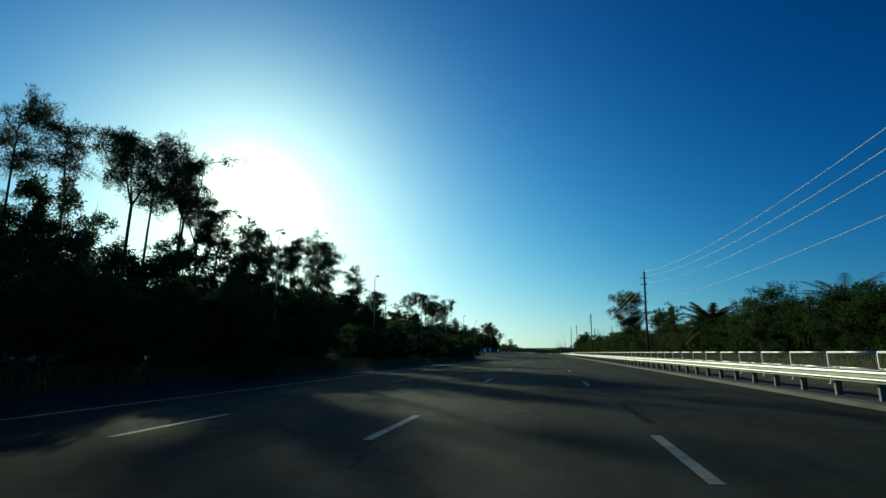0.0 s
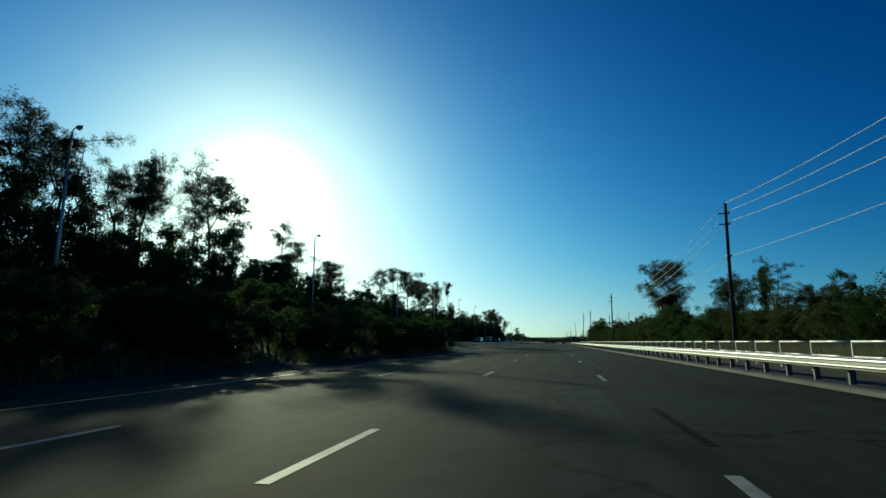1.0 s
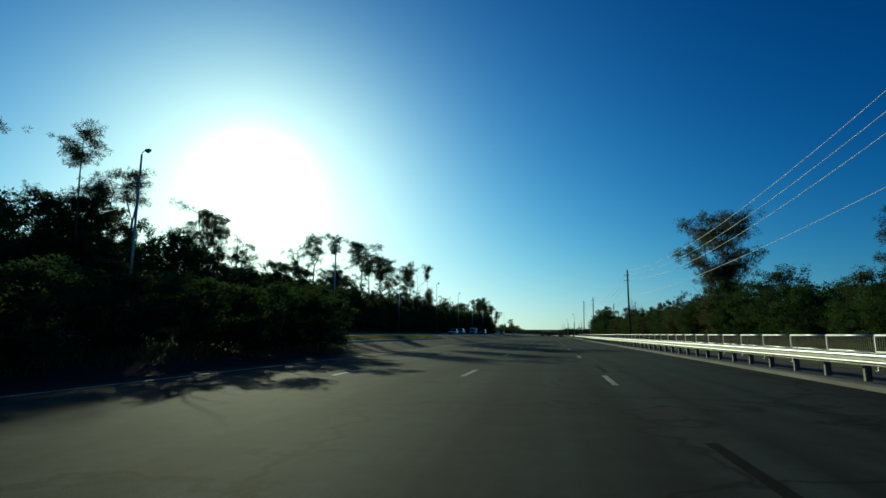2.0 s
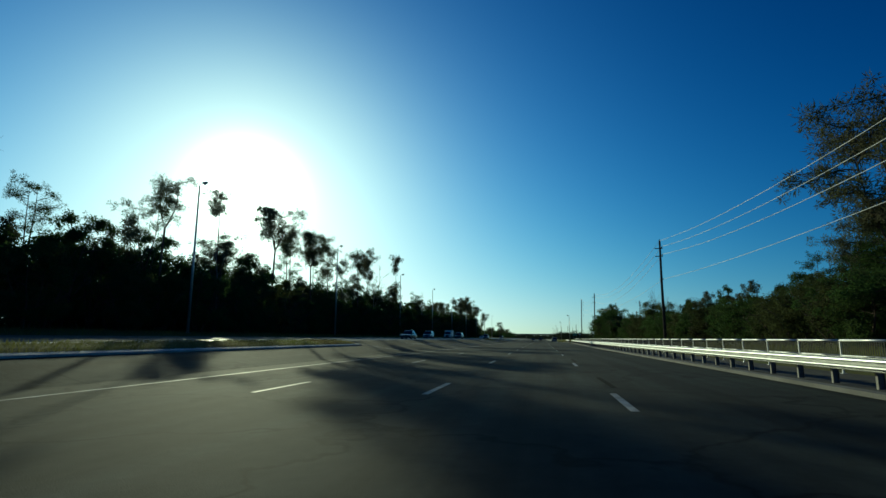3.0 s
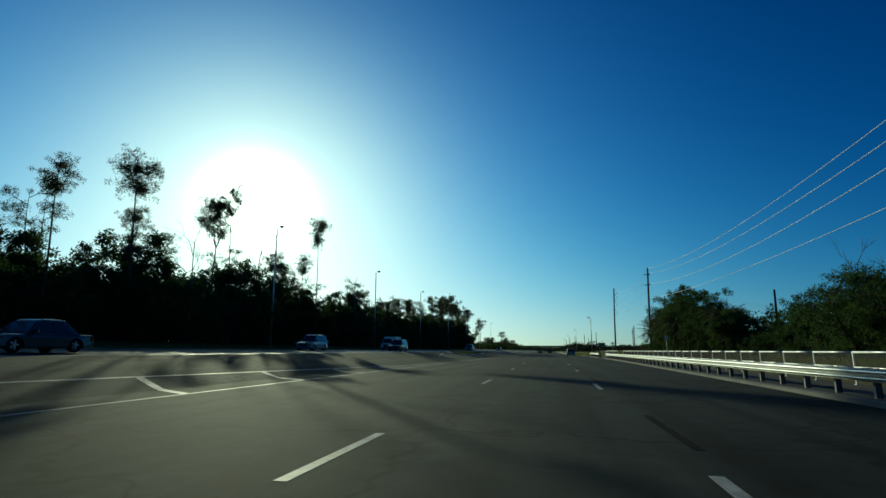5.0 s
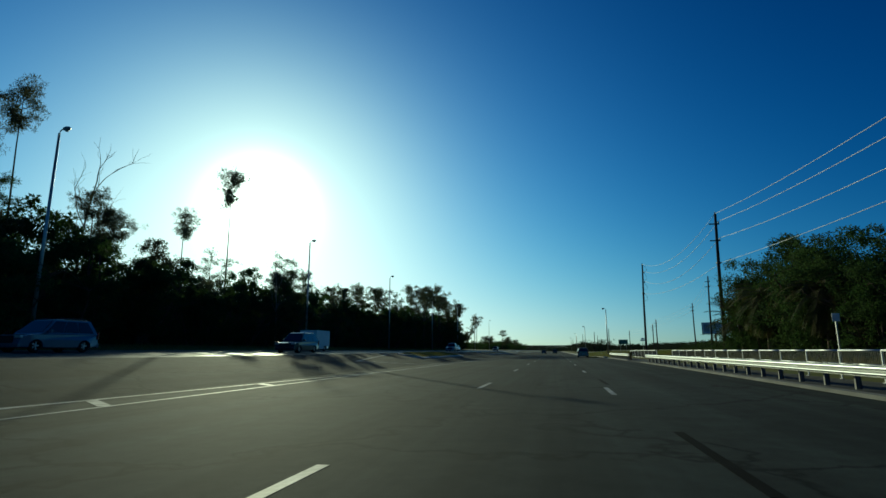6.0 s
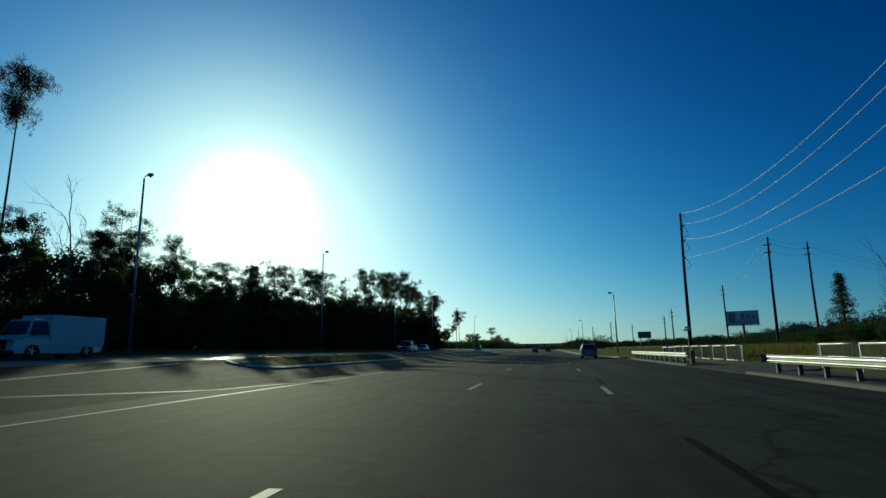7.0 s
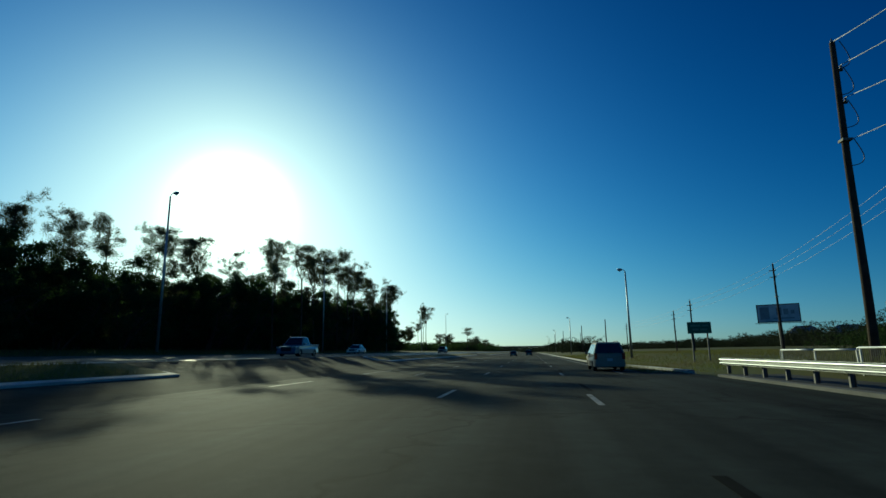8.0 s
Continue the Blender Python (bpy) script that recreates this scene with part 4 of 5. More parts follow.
def palm(name, height, fronds, mat, droop=0.1, lift=1.9, hang=2.4, blade=0.035):
    trunk = crooked((0, 0, -0.3), (0.04, 0.03, 1), height + 0.3, 6, 0.03)
    wood = tube(trunk, [0.24, 0.2, 0.19, 0.19, 0.2, 0.23, 0.26], 10)
    top, tris, ribs = trunk[-1], [], []
    for k in range(fronds):
        a = 2.399 * k
        rise = lift - hang * k / fronds
        d = Vector((math.cos(a), math.sin(a), rise)).normalized()
        pts, p = [top.copy()], top.copy()
        for j in range(9):
            d = (d + Vector((0, 0, -droop))).normalized()
            p = p + d * 0.34
            pts.append(p.copy())
        ribs.append(tube(pts, [0.03 - 0.0028 * j for j in range(10)], 4, False))
        side = Vector((-math.sin(a), math.cos(a), 0))
        for j in range(2, 10):
            for q in range(3):
                for s in (-1, 1):
                    base = pts[j - 1].lerp(pts[j], q / 3)
                    out = (side * s + (pts[j] - pts[j - 1]).normalized() * 0.55 + Vector((0, 0, -0.25 - 0.15 * rng.random()))).normalized()
                    ln = 0.75 * (1 - abs(j - 5) / 9)
                    w_ = (pts[j] - pts[j - 1]).normalized() * blade
                    tris += [base - w_, base + w_, base + out * ln]
    trunk_mesh, limbs = timber(name, [wood] + ribs, BARK)
    return trunk_mesh, leaf_mesh(name + "_fronds", [tuple(v) for v in tris], mat), limbs


def conifer(name, height, width, mat):
    """A narrow cone of short drooping sprays round a straight trunk."""
    wood, tips = [tube([(0, 0, -0.3), (0.03, 0, height * 0.5), (0, 0.02, height)], [0.12, 0.08, 0.02], 8)], []
    for k in range(64):
        u = 0.06 + 0.92 * k / 64
        a, ln = 2.399 * k, width * 0.5 * (1 - u) ** 0.95 * (0.55 + 0.65 * rng.random()) + 0.1
        limb = crooked((0, 0, height * u), (math.cos(a), math.sin(a), 0.35 - 0.5 * rng.random()), ln)
        wood.append(tube(limb, [0.025, 0.02, 0.016, 0.012, 0.006], 4, False))
        tips += [limb[q] for q in (1, 2, 3, 4)]
    trunk_mesh, limbs = timber(name, wood, BARK)
    return trunk_mesh, leaf_mesh(name + "_crown", blades(tips, 26, 0.2, 0.15, 0.026, 0.2), mat), limbs


def snag(name, height, spread=0.5):
    """A leafless tree: a slim stem that forks again and again into fine twigs."""
    trunk = crooked((0, 0, -0.4), (0.0, 0.02, 1), height * 0.78, 7, 0.035)
    wood = [tube(trunk, [0.13 * (1 - 0.1 * k) for k in range(8)], 7)]

    def fork(at, way, length, thick, depth):
        limb = crooked(at, way, length, 4, 0.14)
        wood.append(tube(limb, [thick * (1 - 0.15 * k) for k in range(5)], 5 if depth > 1 else 4, False))
        if depth:
            for _ in range(3):
                b = rng.random() * 6.283
                turn = (limb[-1] - limb[-2]).normalized() + Vector((math.cos(b), math.sin(b), 0.35)) * spread
                fork(limb[rng.integers(2, 5)], turn, length * (0.5 + 0.25 * rng.random()), thick * 0.5, depth - 1)

    for k in range(7):
        b = 2.399 * k
        fork(trunk[3 + k % 5], (math.cos(b) * spread, math.sin(b) * spread, 1), height * (0.14 + 0.08 * rng.random()), 0.045, 2)
    trunk_mesh, limbs = timber(name, wood, DEAD_WOOD)
    return trunk_mesh, None, limbs


PINES = [pine("pine_a", 18, 0.72, 2.1), pine("pine_b", 18, 0.64, 1.9), pine("pine_c", 18, 0.8, 1.6, 1, 0.9), pine("pine_d", 18, 0.35, 2.1, 2, 0.8), pine("pine_e", 18, 0.25, 2.6, 3), pine("pine_f", 18, 0.85, 1.4, 1, 0.7)]
SPARSE = [pine("sparse_a", 18, 0.4, 2.4, 2, 0.7, LEAVES, 4, 0.42), snag("bare_a", 15), snag("bare_b", 12)]
THICKETS = [broadleaf("thicket_a", 8, 6, 7000, 0.24, LEAVES), broadleaf("thicket_b", 9, 7, 8000, 0.25, LEAVES), broadleaf("thicket_c", 6.5, 6, 6000, 0.23, LEAVES), broadleaf("thicket_d", 7.5, 5.5, 6000, 0.22, DRY_LEAVES)]
SCRUB = [broadleaf("scrub_a", 8, 6, 16000, 0.17, LEAVES), broadleaf("scrub_b", 8.5, 7, 18000, 0.17, LEAVES), broadleaf("scrub_c", 7, 6, 15000, 0.16, LEAVES), broadleaf("scrub_d", 7.5, 5.5, 13000, 0.16, DRY_LEAVES)]
UMBRELLA = [pine("umbrella_a", 12, 0.3, 3.2, 3, 1.5, None, 3, 0.5), pine("umbrella_b", 12, 0.25, 3.0, 2, 1.8, None, 3, 0.5)]
CONES = [conifer("cone_a", 6, 3.6, DRY_LEAVES), conifer("cone_b", 6, 2.2, LEAVES)]
MIDS = [broadleaf("mid_a", 12, 5.0, 7600, 0.23, LEAVES, 0.38, 2), broadleaf("mid_b", 12, 4.4, 6400, 0.22, LEAVES, 0.45, 2), broadleaf("mid_c", 12, 5.6, 7600, 0.22, NEEDLES, 0.5, 3)]
BIG_TREES = [broadleaf("oak_a", 12, 8, 26000, 0.2, LEAVES, 0.08, 3), broadleaf("oak_b", 12, 7, 21000, 0.19, LEAVES, 0.06, 2)]
PALMS = [palm("palm_a", 3.6, 30, PALM), palm("palm_b", 4.6, 64, PALM, 0.19, 1.5, 3.3), palm("palm_c", 2.95, 30, PALM, blade=0.08)]


def plant(name, label, category, kit, x, y, scale, group, turn=None, squash=1.0):
    base = land(x) - 0.05
    turn = rng.random() * 360 if turn is None else turn
    tree = thing(name, label, category, pose(x, y, base, 0, 0, turn), group)
    size = Matrix.Diagonal((scale * squash, scale * squash, scale, 1))
    part_mesh("stem" if category == "thicket" else "trunk", kit[0], tree, m=size)
    tagged(part_mesh("branchwork", kit[2], tree, m=size), kind="stuff")
    if kit[1] is not None:
        part_mesh("fronds" if category == "palm" else "crown", kit[1], tree, m=size)
    return tree


WOOD_LEFT, WOOD_RIGHT = "trees of the wood beside the opposite carriageway", "trees behind the footpath railing"
def tall_pine(x, y, top, kit):
    plant("pine_tree", "tall backlit pine with a bare trunk and tufted crown", "pine tree", PINES[kit], x, y, (top - land(x)) / 18.2, WOOD_LEFT)


# the dense stand at the near end of the wood
for k in range(17):
    y = 33 + 4.1 * k + rng.normal() * 0.8
    top = np.interp(y, (33, 52, 60, 74, 85, 91, 100), (23.5, 25, 22, 19, 20.5, 22.3, 18)) - 1.2 * rng.random()
    tall_pine(-39 - 5 * rng.random(), y, top, (0, 3, 4, 1, 4)[k % 5])
# lone pines that rise over the wood: x, y, top height, kit
for x, y, top, kit in ((-40, 106, 19, 5), (-41, 109, 15.5, 4), (-42, 114, 18.6, 3), (-41, 126, 16.6, 4), (-43, 131, 15.6, 1), (-40, 153.5, 18.9, 3), (-40, 163.5, 19.4, 5), (-41, 165.5, 14, 4), (-40, 178, 21.6, 4),
                       (-39, 180, 18, 2), (-41, 185.5, 17.2, 5), (-40, 192, 20.3, 4), (-41, 195.5, 17.6, 2), (-40, 199, 19, 1)):
    tall_pine(x, y, top, kit)
for x, y, top, kit in ((-41, 209, 17, 5), (-40, 217.5, 20.3, 2), (-42, 218.5, 15.6, 1), (-40, 245, 15.2, 5), (-41, 247.5, 14.6, 4), (-44, 261.5, 17.6, 5)):
    tall_pine(x, y, top, kit)
for x, y, top, kit, turn in ((-46, 242, 24.6, 5, 40), (-45, 236.5, 22.2, 4, 150)):
    plant("pine_tree", "tall pine with a tufted crown high over the wood", "pine tree", PINES[kit], x, y, (top - land(x)) / 18.2, WOOD_LEFT, turn, 0.7)
plant("pine_tree", "very tall forked pine that rises alone over the wood", "pine tree", PINES[2], -48, 276, (28.6 - land(-48)) / 18.2, WOOD_LEFT, None, 0.66)
# the far end of the wood
for k in range(21):
    y = 281 + 6.6 * k + rng.normal() * 1.2
    top = np.interp(y, (281, 300, 330, 339, 351, 373, 392, 412), (13.8, 14.4, 15.5, 18.6, 19, 21.4, 18.4, 20)) + 0.8 * rng.normal()
    tall_pine((-36 if y > 334 else -40.5) - 3 * rng.random(), min(y, 414), top, (4, 1, 0, 3)[k % 4])
for x, y, h in ((-46, 249.5, 22), (-38.5, 275, 15), (-40, 130, 16), (-39.5, 163, 13), (-39, 225, 15)):
    plant("dead_tree", "thin leafless tree at the edge of the wood", "dead tree", SPARSE[1], x, y, h / 15, WOOD_LEFT)
for k in range(26):
    x, y = -41 - 9 * rng.random(), 20 + 14.6 * k + 8 * rng.random()
    plant("broadleaf_tree", "slim sparsely leaved tree in the wood", "tree", SPARSE[0], x, y, 0.72 + 0.15 * rng.random(), WOOD_LEFT)
# rounded crowns that fill the wood between the pines: y, top height
STOREY = [(28, 17), (72, 18), (84, 16), (95, 17), (108, 15), (124, 14), (140, 12.6), (147, 14), (167, 13.4), (175, 14.4), (190, 12), (205, 12), (225, 11.8), (238, 12.4), (250, 13.2), (258, 14), (266, 13), (280, 14.4), (288, 12.4), (318, 12.2), (334, 13.6), (352, 14.4), (416, 15)]
for k in range(92):
    y = 30 + 4.2 * k + rng.normal()
    top = np.interp(y, [p[0] for p in STOREY], [p[1] for p in STOREY]) - 2.6 * rng.random() ** 2
    x = (-42 if y < 325 else -39.5) - 2.5 * rng.random()
    if rng.random() > 0.12:
        plant("broadleaf_tree", "round-crowned dark evergreen tree in the wood", "tree", MIDS[k % 3], x, min(y, 416), (top - land(x)) / 12.3, WOOD_LEFT, None, 0.8 + 0.3 * rng.random())
# lone trees past the end of the wood: x, y, top height, kit, width
for x, y, top, kit, wide in ((-38, 440, 9.5, 1, 0.9), (-41, 449, 8.5, 0, 0.9), (-37.5, 492, 8.4, 0, 0.9), (-37, 515, 9.6, 1, 1.0), (-39, 528, 8.4, 0, 1.2), (-40, 640, 10, 0, 1.1), (-45, 724, 14, 1, 1.0), (-42, 780, 12, 0, 1.1)):
    plant("pine_tree", "lone spreading pine in the open beside the opposite carriageway", "pine tree", UMBRELLA[kit], x, y, (top - land(x)) / 12.4, WOOD_LEFT, None, wide)
for x, y, top, kit, wide in ((-37, 461, 17.8, 4, 0.95), (-39, 466, 15.0, 3, 1.0), (-38.5, 455, 11.5, 4, 0.9)):
    plant("pine_tree", "lone forked pine past the end of the wood", "pine tree", PINES[kit], x, y, (top - land(x)) / 18.2, WOOD_LEFT, None, wide)
plant("pine_tree", "lone flat-topped pine in the open beside the opposite carriageway", "pine tree", PINES[0], -38, 597, 0.74, WOOD_LEFT, None, 1.9)
# the closed edge where the wood ends
for x, y, top in ((-37.5, 396, 13), (-38.5, 401, 15), (-37, 406, 12.5), (-38.5, 411, 14.5), (-37.5, 415, 13), (-40, 418, 15.5), (-38, 420, 9), (-41, 423, 11)):
    plant("broadleaf_tree", "round-crowned dark evergreen tree at the wood's end", "tree", MIDS[int(y) % 3], x, y, (top - land(x)) / 12.3, WOOD_LEFT, None, 0.95)
    plant("thicket", "dense dark evergreen thicket at the wood's end", "thicket", THICKETS[int(y) % 4], x + 0.8, y + 1.5, 0.85, WOOD_LEFT)
# the dense lower wood
for k in range(107):
    y = -12 + 4.02 * k + rng.normal() * 0.8
    near = 0.78 + 0.25 * rng.random()
    plant("thicket", "dense dark evergreen thicket along the wood's edge", "thicket", THICKETS[rng.integers(0, 4)], -38.6 + rng.normal() * 0.7, y, near, WOOD_LEFT)
for k in range(77):
    y = -12 + 5.55 * k + rng.normal()
    plant("thicket", "tall dark evergreen thicket inside the wood", "thicket", THICKETS[rng.integers(0, 3)], -44.5 + rng.normal(), y, (1.1 + 0.25 * rng.random()) * (0.86 if 285 < y < 350 else 1), WOOD_LEFT)

for k in range(60):
    y = -14 + 2.05 * k + rng.normal() * 0.6
    plant("thicket", "low dark scrub between the two carriageways", "thicket", THICKETS[rng.integers(0, 4)], -16.2 + rng.normal() * 1.2, min(y, 105), 0.34 + 0.16 * rng.random(), "scrub between the carriageways", None, 1.5)

# ---- the wood behind the railing ----
for k in range(58):
    y = 8 + 4.3 * k + rng.normal() * 0.7
    if y > 262:
        break
    top = (4.0 if y < 140 else 3.3) + 1.2 * noise.noise((y * 0.06, 0, 3)) + 0.8 * rng.random() + (0.7 if 176 < y < 214 else 0) - (1.6 if 218 < y < 236 else 1.2 if 61 < y < 108 else 0)
    plant("thicket", "dense green scrub behind the footpath railing", "thicket", SCRUB[rng.integers(0, 4)], 16.2 + rng.random() * 1.2, y, top / 8, WOOD_RIGHT, None, 1.25)
for k in range(36):
    y = 12 + 7 * k + rng.normal()
    if y > 258:
        break
    top = (5.0 if y < 140 else 4.7) + 1.1 * noise.noise((y * 0.05, 0, 9)) + rng.random() - (2.5 if 218 < y < 236 else 1.5 if 61 < y < 108 else 0)
    plant("thicket", "taller dark scrub behind the footpath railing", "thicket", SCRUB[rng.integers(0, 4)], 21.5 + rng.random() * 2, y, top / 8, WOOD_RIGHT, None, 1.2)
for x, y, top, kit, sq in ((18.5, 241, 8.0, 0, 1.1), (18.2, 247.5, 8.8, 0, 1.0), (19, 254, 10.0, 1, 1.1), (18.4, 259.5, 9.0, 0, 0.9), (20.5, 183, 6.2, 1, 0.8), (20, 76, 4.6, 1, 0.9), (21, 66, 5.0, 0, 0.9), (21.6, 139.5, 9.0, 0, 0.85), (23, 156, 6.6, 1, 0.9), (22.5, 146, 6.6, 0, 0.9)):
    plant("broadleaf_tree", "broad dark evergreen tree behind the footpath railing", "tree", BIG_TREES[kit], x, y, top / 12.4, WOOD_RIGHT, None, sq)
for x, y, top, kit in ((21, 138.5, 14.4, 0), (23.5, 145, 9.6, 1), (22, 104, 8.0, 1)):
    plant("pine_tree", "spreading dark pine behind the footpath railing", "pine tree", UMBRELLA[kit], x, y, top / 12.4, WOOD_RIGHT)
for x, y, top in ((16.6, 228, 5.0), (16.2, 233, 5.6), (16.4, 238, 6.2), (16.2, 243, 6.6), (16.4, 248, 6.9), (16.6, 253, 6.0), (19, 256, 7.4)):
    plant("thicket", "tall shaggy green scrub behind the footpath railing", "thicket", SCRUB[rng.integers(0, 3)], x, y, top / 8, WOOD_RIGHT)
for x, y, s, kit in ((14.9, 240, 0.85, 1), (14.7, 248, 0.95, 1), (15.0, 254, 0.9, 0), (16.4, 56.5, 1.1, 2), (17.4, 61, 0.8, 2), (17.5, 34, 0.9, 0), (17.4, 240, 0.95, 1), (18.0, 247, 1.1, 1), (16.8, 229, 0.85, 1), (17.4, 258.5, 0.95, 1), (15.6, 244, 0.9, 1), (16.0, 251.5, 1.05, 1), (17.2, 72, 0.8, 0), (18.5, 236, 1.0, 0)):
    plant("palm_tree", "shaggy green palm with drooping fronds", "palm", PALMS[kit], x, y, s, WOOD_RIGHT)
for k in range(14):
    y = 198 + 1.2 * k + rng.normal() * 0.7
    plant("dead_tree", "pale leafless trunk behind the footpath railing", "dead tree", SPARSE[1 + k % 2], 19.6 + 2.4 * rng.random(), y, (0.44 + 0.2 * rng.random()) * (1.25 if k % 2 else 1), WOOD_RIGHT, None, 0.75)
for x, y, top in ((18.5, 199, 6.7), (20, 194, 6.2), (19.5, 84, 4.6), (20.5, 178, 5.6)):
    plant("thicket", "olive-brown scrub behind the footpath railing", "thicket", SCRUB[3], x, y, top / 7.6, WOOD_RIGHT, None, 0.9)
for x, y, h in ((20, 95, 7.8), (20, 87, 8.2), (21, 103, 8.4), (20, 91, 7.0), (17, 139.5, 5.9), (18, 142, 5.0)):
    plant("broadleaf_tree", "slim feathery tree behind the footpath railing", "tree", SPARSE[0], x, y, h / 18, WOOD_RIGHT, None, 1.2)

for x, y, top, kit in ((15.6, 236, 5.2, 0), (15.3, 241, 5.8, 1), (15.5, 246, 6.0, 2), (15.4, 250.5, 6.2, 0), (15.8, 256, 6.4, 1), (16.8, 260, 6.0, 2)):
    plant("thicket", "shaggy yellow-green growth among the palms", "thicket", SCRUB[kit], x, y, top / 8, WOOD_RIGHT, None, 0.85)
# tufted small trees that break the line of the scrub: y, top height
for y, top in ((149, 5.8), (153, 6.5), (157, 5.6), (161, 6.4), (164.5, 5.4), (168, 6.9), (172.5, 5.8), (176, 6.6), (181, 5.7), (186, 6.2), (78, 6.2), (84, 5.6)):
    plant("broadleaf_tree", "small tufted evergreen tree above the roadside scrub", "tree", MIDS[int(y) % 3], 20.4 + 1.6 * rng.random(), y, top / 12.3, WOOD_RIGHT, None, 0.85)

for x, y, top, turn in ((17.6, 48.5, 4.7, 30), (18.0, 44.5, 5.2, 200)):
    plant("thicket", "taller dark scrub behind the footpath railing", "thicket", SCRUB[1], x, y, top / 8, WOOD_RIGHT, turn, 1.1)

# the bank beyond the driveway
plant("conifer_tree", "narrow olive-brown conifer on the bank above the driveway", "conifer", CONES[0], 42, 325, 1.78, WOOD_RIGHT)
plant("conifer_tree", "narrow dark conifer behind the footpath railing", "conifer", CONES[1], 20.4, 90, 1.3, WOOD_RIGHT)
for x, y, top in ((24.5, 287, 2.2), (27, 285, 2.9), (30, 283, 3.6), (29, 290, 2.8), (33, 280, 4.4), (33, 289, 3.4), (37, 284, 4.4), (25, 281, 3.0), (28, 277.5, 4.2), (36, 292, 3.0), (23, 290, 1.6), (31, 295, 2.2)):
    plant("thicket", "low dark scrub on the bank beyond the driveway", "thicket", SCRUB[rng.integers(0, 4)], x, y, top / 8, WOOD_RIGHT, None, 1.7)

for x, y, h in ((23.2, 280, 8.6), (24.4, 282, 7.4), (22.6, 277.5, 5.6)):
    plant("dead_tree", "bare leafless tree on the bank beyond the driveway", "dead tree", SPARSE[2], x, y, h / 12, WOOD_RIGHT, None, 0.6)

# far woods on both sides and across the horizon
def far_wood(name, label, spots, size, mat=LEAVES):
    leaf = []
    for x, y, h, wid in spots:
        n = int(14 + 5 * h)
        lumps = np.stack([x + rng.normal(size=n) * wid * 0.32, y + rng.normal(size=n) * wid * 0.32, land(x) + h * rng.random(n) ** 0.8], 1)
        leaf.append(blades(lumps, 16, size * 0.9, size * 0.6, size * 0.2, 0.1))
    tagged(new(name, leaf_mesh(name, np.concatenate(leaf), mat)), label, "far woods", kind="stuff")


far_wood("far_woods", "dark far woods beyond the opposite carriageway", [(-50 - 22 * rng.random(), -10 + 424 * rng.random(), 6.5 + 4.5 * rng.random(), 6) for _ in range(760)], 0.62)
far_wood("undergrowth", "dark undergrowth inside the wood", [(-46.5 - 5 * rng.random(), -20 + 434 * rng.random(), 3.2 + 1.2 * rng.random(), 4) for _ in range(560)], 0.7)
far_wood("far_woods", "dark far woods along the road's end", [(-48 - 90 * rng.random(), 720 + 400 * rng.random(), 5 + 5 * rng.random() ** 2, 10) for _ in range(420)], 1.1)
far_wood("far_woods", "low far woods behind the grass field", [(np.interp(y, [330, 413, 564, 900], [60, 77, 106, 108]) + 34 * rng.random(), y, 2.6 + 4.6 * rng.random() ** 2.5, 7) for y in 335 + 565 * rng.random(900) ** 1.2], 0.62, BACKLIT_LEAVES)
far_wood("far_woods", "low scrub behind the poles", [(27 + 24 * rng.random(), 268 + 60 * rng.random(), 0.9 + 1.3 * rng.random(), 4.5) for _ in range(560)], 0.21)
far_wood("far_woods", "dark woods behind the roadside scrub", [(26 + 26 * rng.random(), -10 + 265 * rng.random(), 4.0 + 1.6 * rng.random(), 6) for _ in range(320)], 0.6)
far_wood("far_woods", "hazy wooded horizon", [(-500 + 1100 * rng.random(), 1000 + 600 * rng.random(), 4 + 5 * rng.random(), 24) for _ in range(520)], 2.2, BACKLIT_LEAVES)
far_wood("far_woods", "low roadside scrub in the distance", [(14 + 12 * rng.random(), 480 + 500 * rng.random(), 3 + 3 * rng.random(), 7) for _ in range(120)], 0.7, BACKLIT_LEAVES)

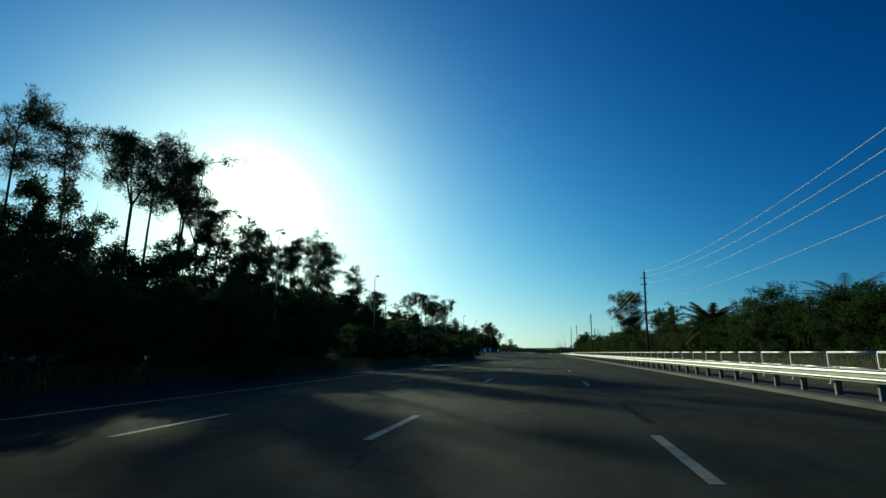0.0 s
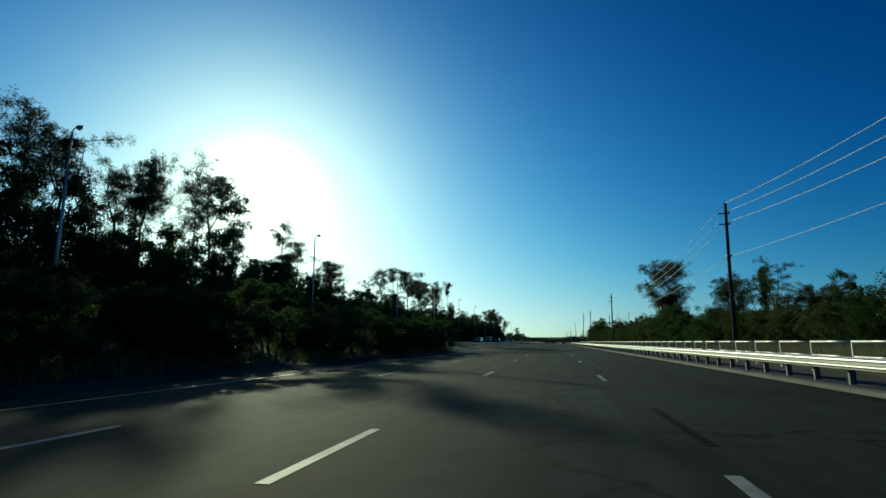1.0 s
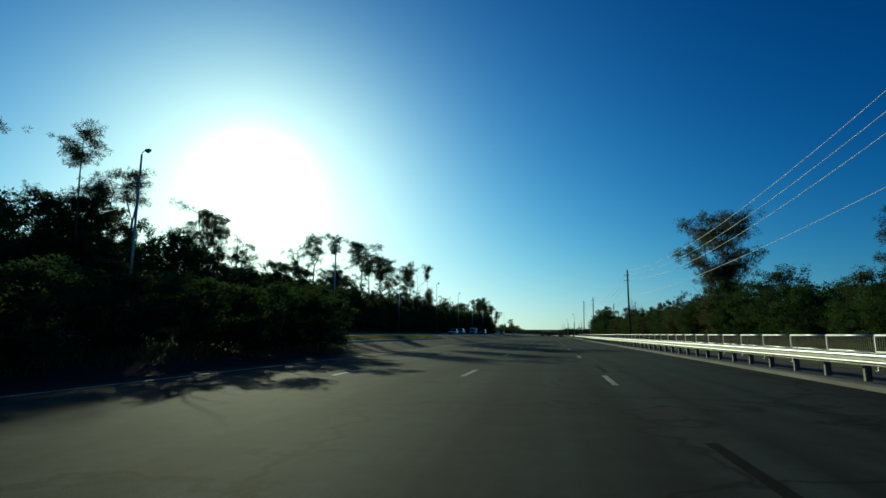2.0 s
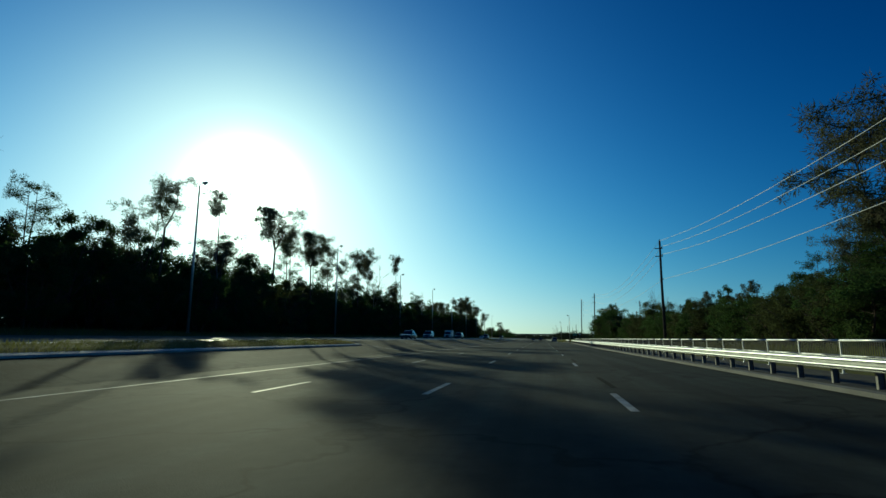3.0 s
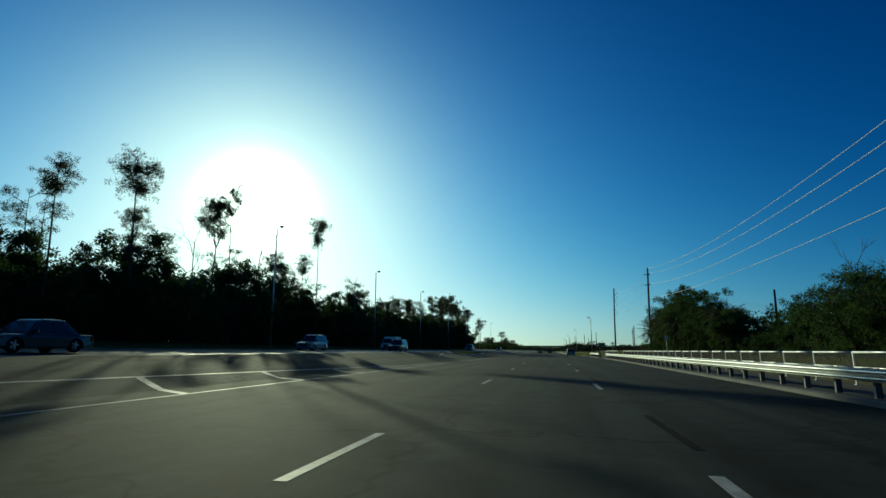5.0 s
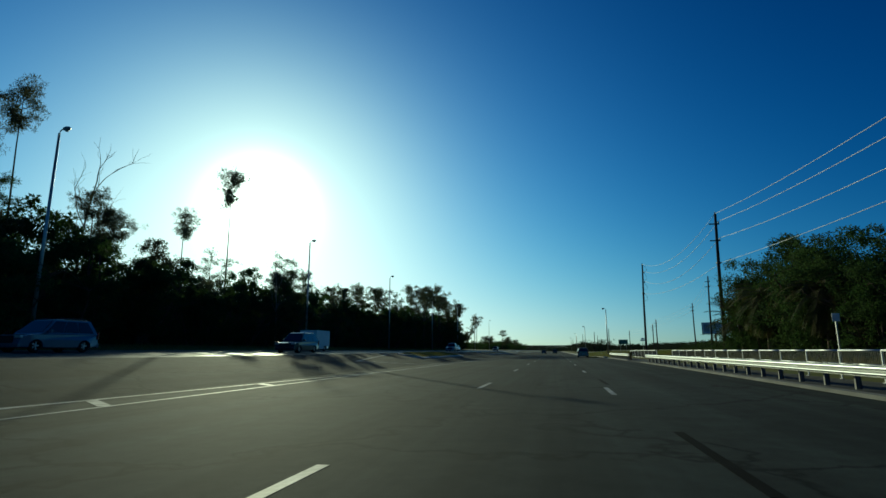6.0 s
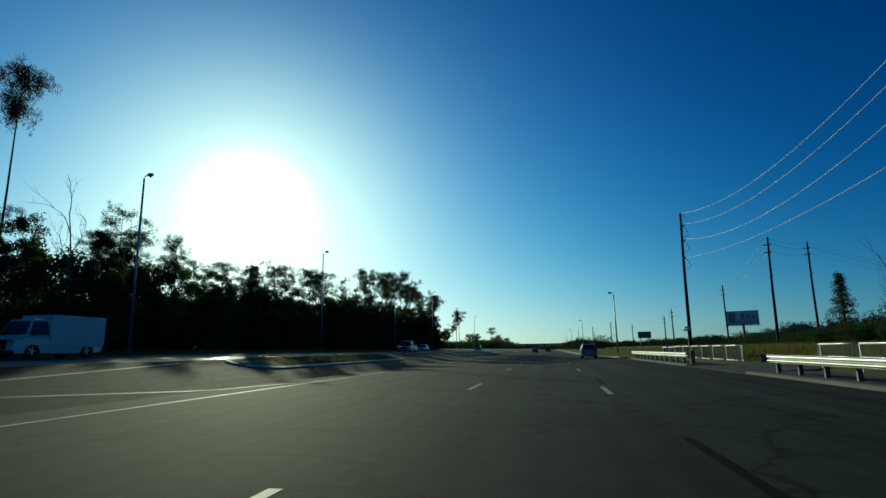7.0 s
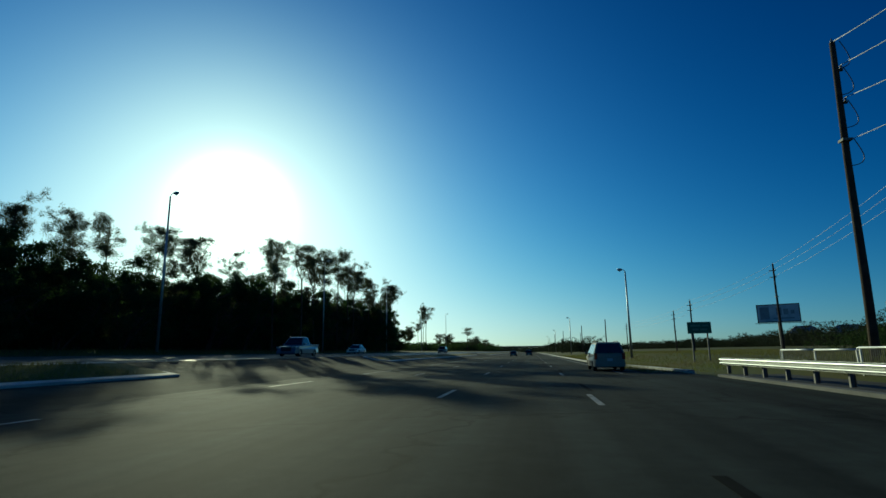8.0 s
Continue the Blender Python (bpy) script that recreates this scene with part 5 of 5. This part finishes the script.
# a few low houses beyond the field
for x, y, turn, wide in ((136, 566, -16, 1.0), (153, 560, -20, 1.15), (170, 552, -24, 0.95), (188, 556, -22, 1.1)):
    house = thing("house", "pale two-storey house with a grey shingle roof beyond the field", "house", pose(x, y, land(x) - 0.3, 0, 0, turn), "houses beyond the field")
    w_ = 7 * wide
    part("wall", box_bm(-w_, w_, -5, 5, 0, 6.4, 0.03), STUCCO, house)
    part_mesh("roof", mesh_of("roof", [(-w_ - 0.8, -5.8, 6.3), (w_ + 0.8, -5.8, 6.3), (w_ + 0.8, 5.8, 6.3), (-w_ - 0.8, 5.8, 6.3), (-w_ * 0.5, 0, 10.2), (w_ * 0.5, 0, 10.2)], [(0, 1, 5, 4), (1, 2, 5), (2, 3, 4, 5), (3, 0, 4), (3, 2, 1, 0)], ROOF), house)
    part("gable", box_bm(-w_ * 0.35, w_ * 0.1, -5.6, -5.05, 0, 7.6, 0.03), STUCCO, house)
    for wx in (-0.75, -0.15, 0.35, 0.75):
        for wz in (1.0, 4.0):
            depth = -5.66 if wx == -0.15 else -5.06
            window = part("window", box_bm(w_ * wx - 0.6, w_ * wx + 0.6, depth, depth + 0.09, wz, wz + 1.4, 0.01), SIGN_WHITE, house)
            part("pane", box_bm(w_ * wx - 0.52, w_ * wx + 0.52, depth - 0.02, depth, wz + 0.08, wz + 1.32), GLASS, window)

# ---- grass ----
def grass(name, label, n, place, tall):
    pts = np.array([place() for _ in range(n)])
    d = rng.normal(size=(n, 3)) * 0.35
    d[:, 2] = 1
    s = rng.normal(size=(n, 3))
    s[:, 2] = 0
    s /= np.linalg.norm(s, axis=1)[:, None]
    ln = tall * (0.5 + rng.random((n, 1)))
    wide = 0.018 * tall / 0.25
    v = np.stack([pts - s * wide, pts + s * wide, pts + d * ln], 1).reshape(-1, 3)
    tagged(new(name, leaf_mesh(name, v, GRASS)), label, "grass", kind="stuff")


def on_island(y0, y1, left=-17.9, right=-15.2):
    def spot():
        x, y = left + (right - left) * rng.random(), y0 + (y1 - y0) * rng.random()
        return (x, y, max(0.0, land(x)) + 0.1)
    return spot


grass("island_grass", "short dry grass on the median island", 16000, on_island(105, 149, -18.1, -16.2), 0.16)
grass("island_grass", "short dry grass on the median island", 12000, on_island(268, 291), 0.16)
grass("median_grass", "rank grass under the scrub between the carriageways", 20000, on_island(-20, 104, -18.2, -13.0), 0.3)
grass("field_grass", "dry winter grass on the roadside field", 42000, lambda: (lambda x, y: (x, y, land(x)))(6.2 + 38 * rng.random() ** 1.4, 303 + 110 * rng.random()), 0.2)
grass("verge_grass", "rank grass behind the footpath railing", 30000, lambda: (lambda x, y: (x, y, land(x) - 0.05))(11.8 + 4 * rng.random() + 0.8 * (rng.random() > 0.5), 0 + 300 * rng.random()), 0.4)
grass("verge_grass", "rank grass below the wood", 26000, lambda: (lambda x, y: (x, y, land(x) - 0.02))(-37.8 + 6 * rng.random(), 20 + 380 * rng.random()), 0.3)
grass("bank_grass", "tall brownish grass on the bank beyond the driveway", 26000, lambda: (lambda x, y: (x, y, land(x) - 0.03))(13.2 + 24 * rng.random(), 276 + 26 * rng.random()), 0.5)
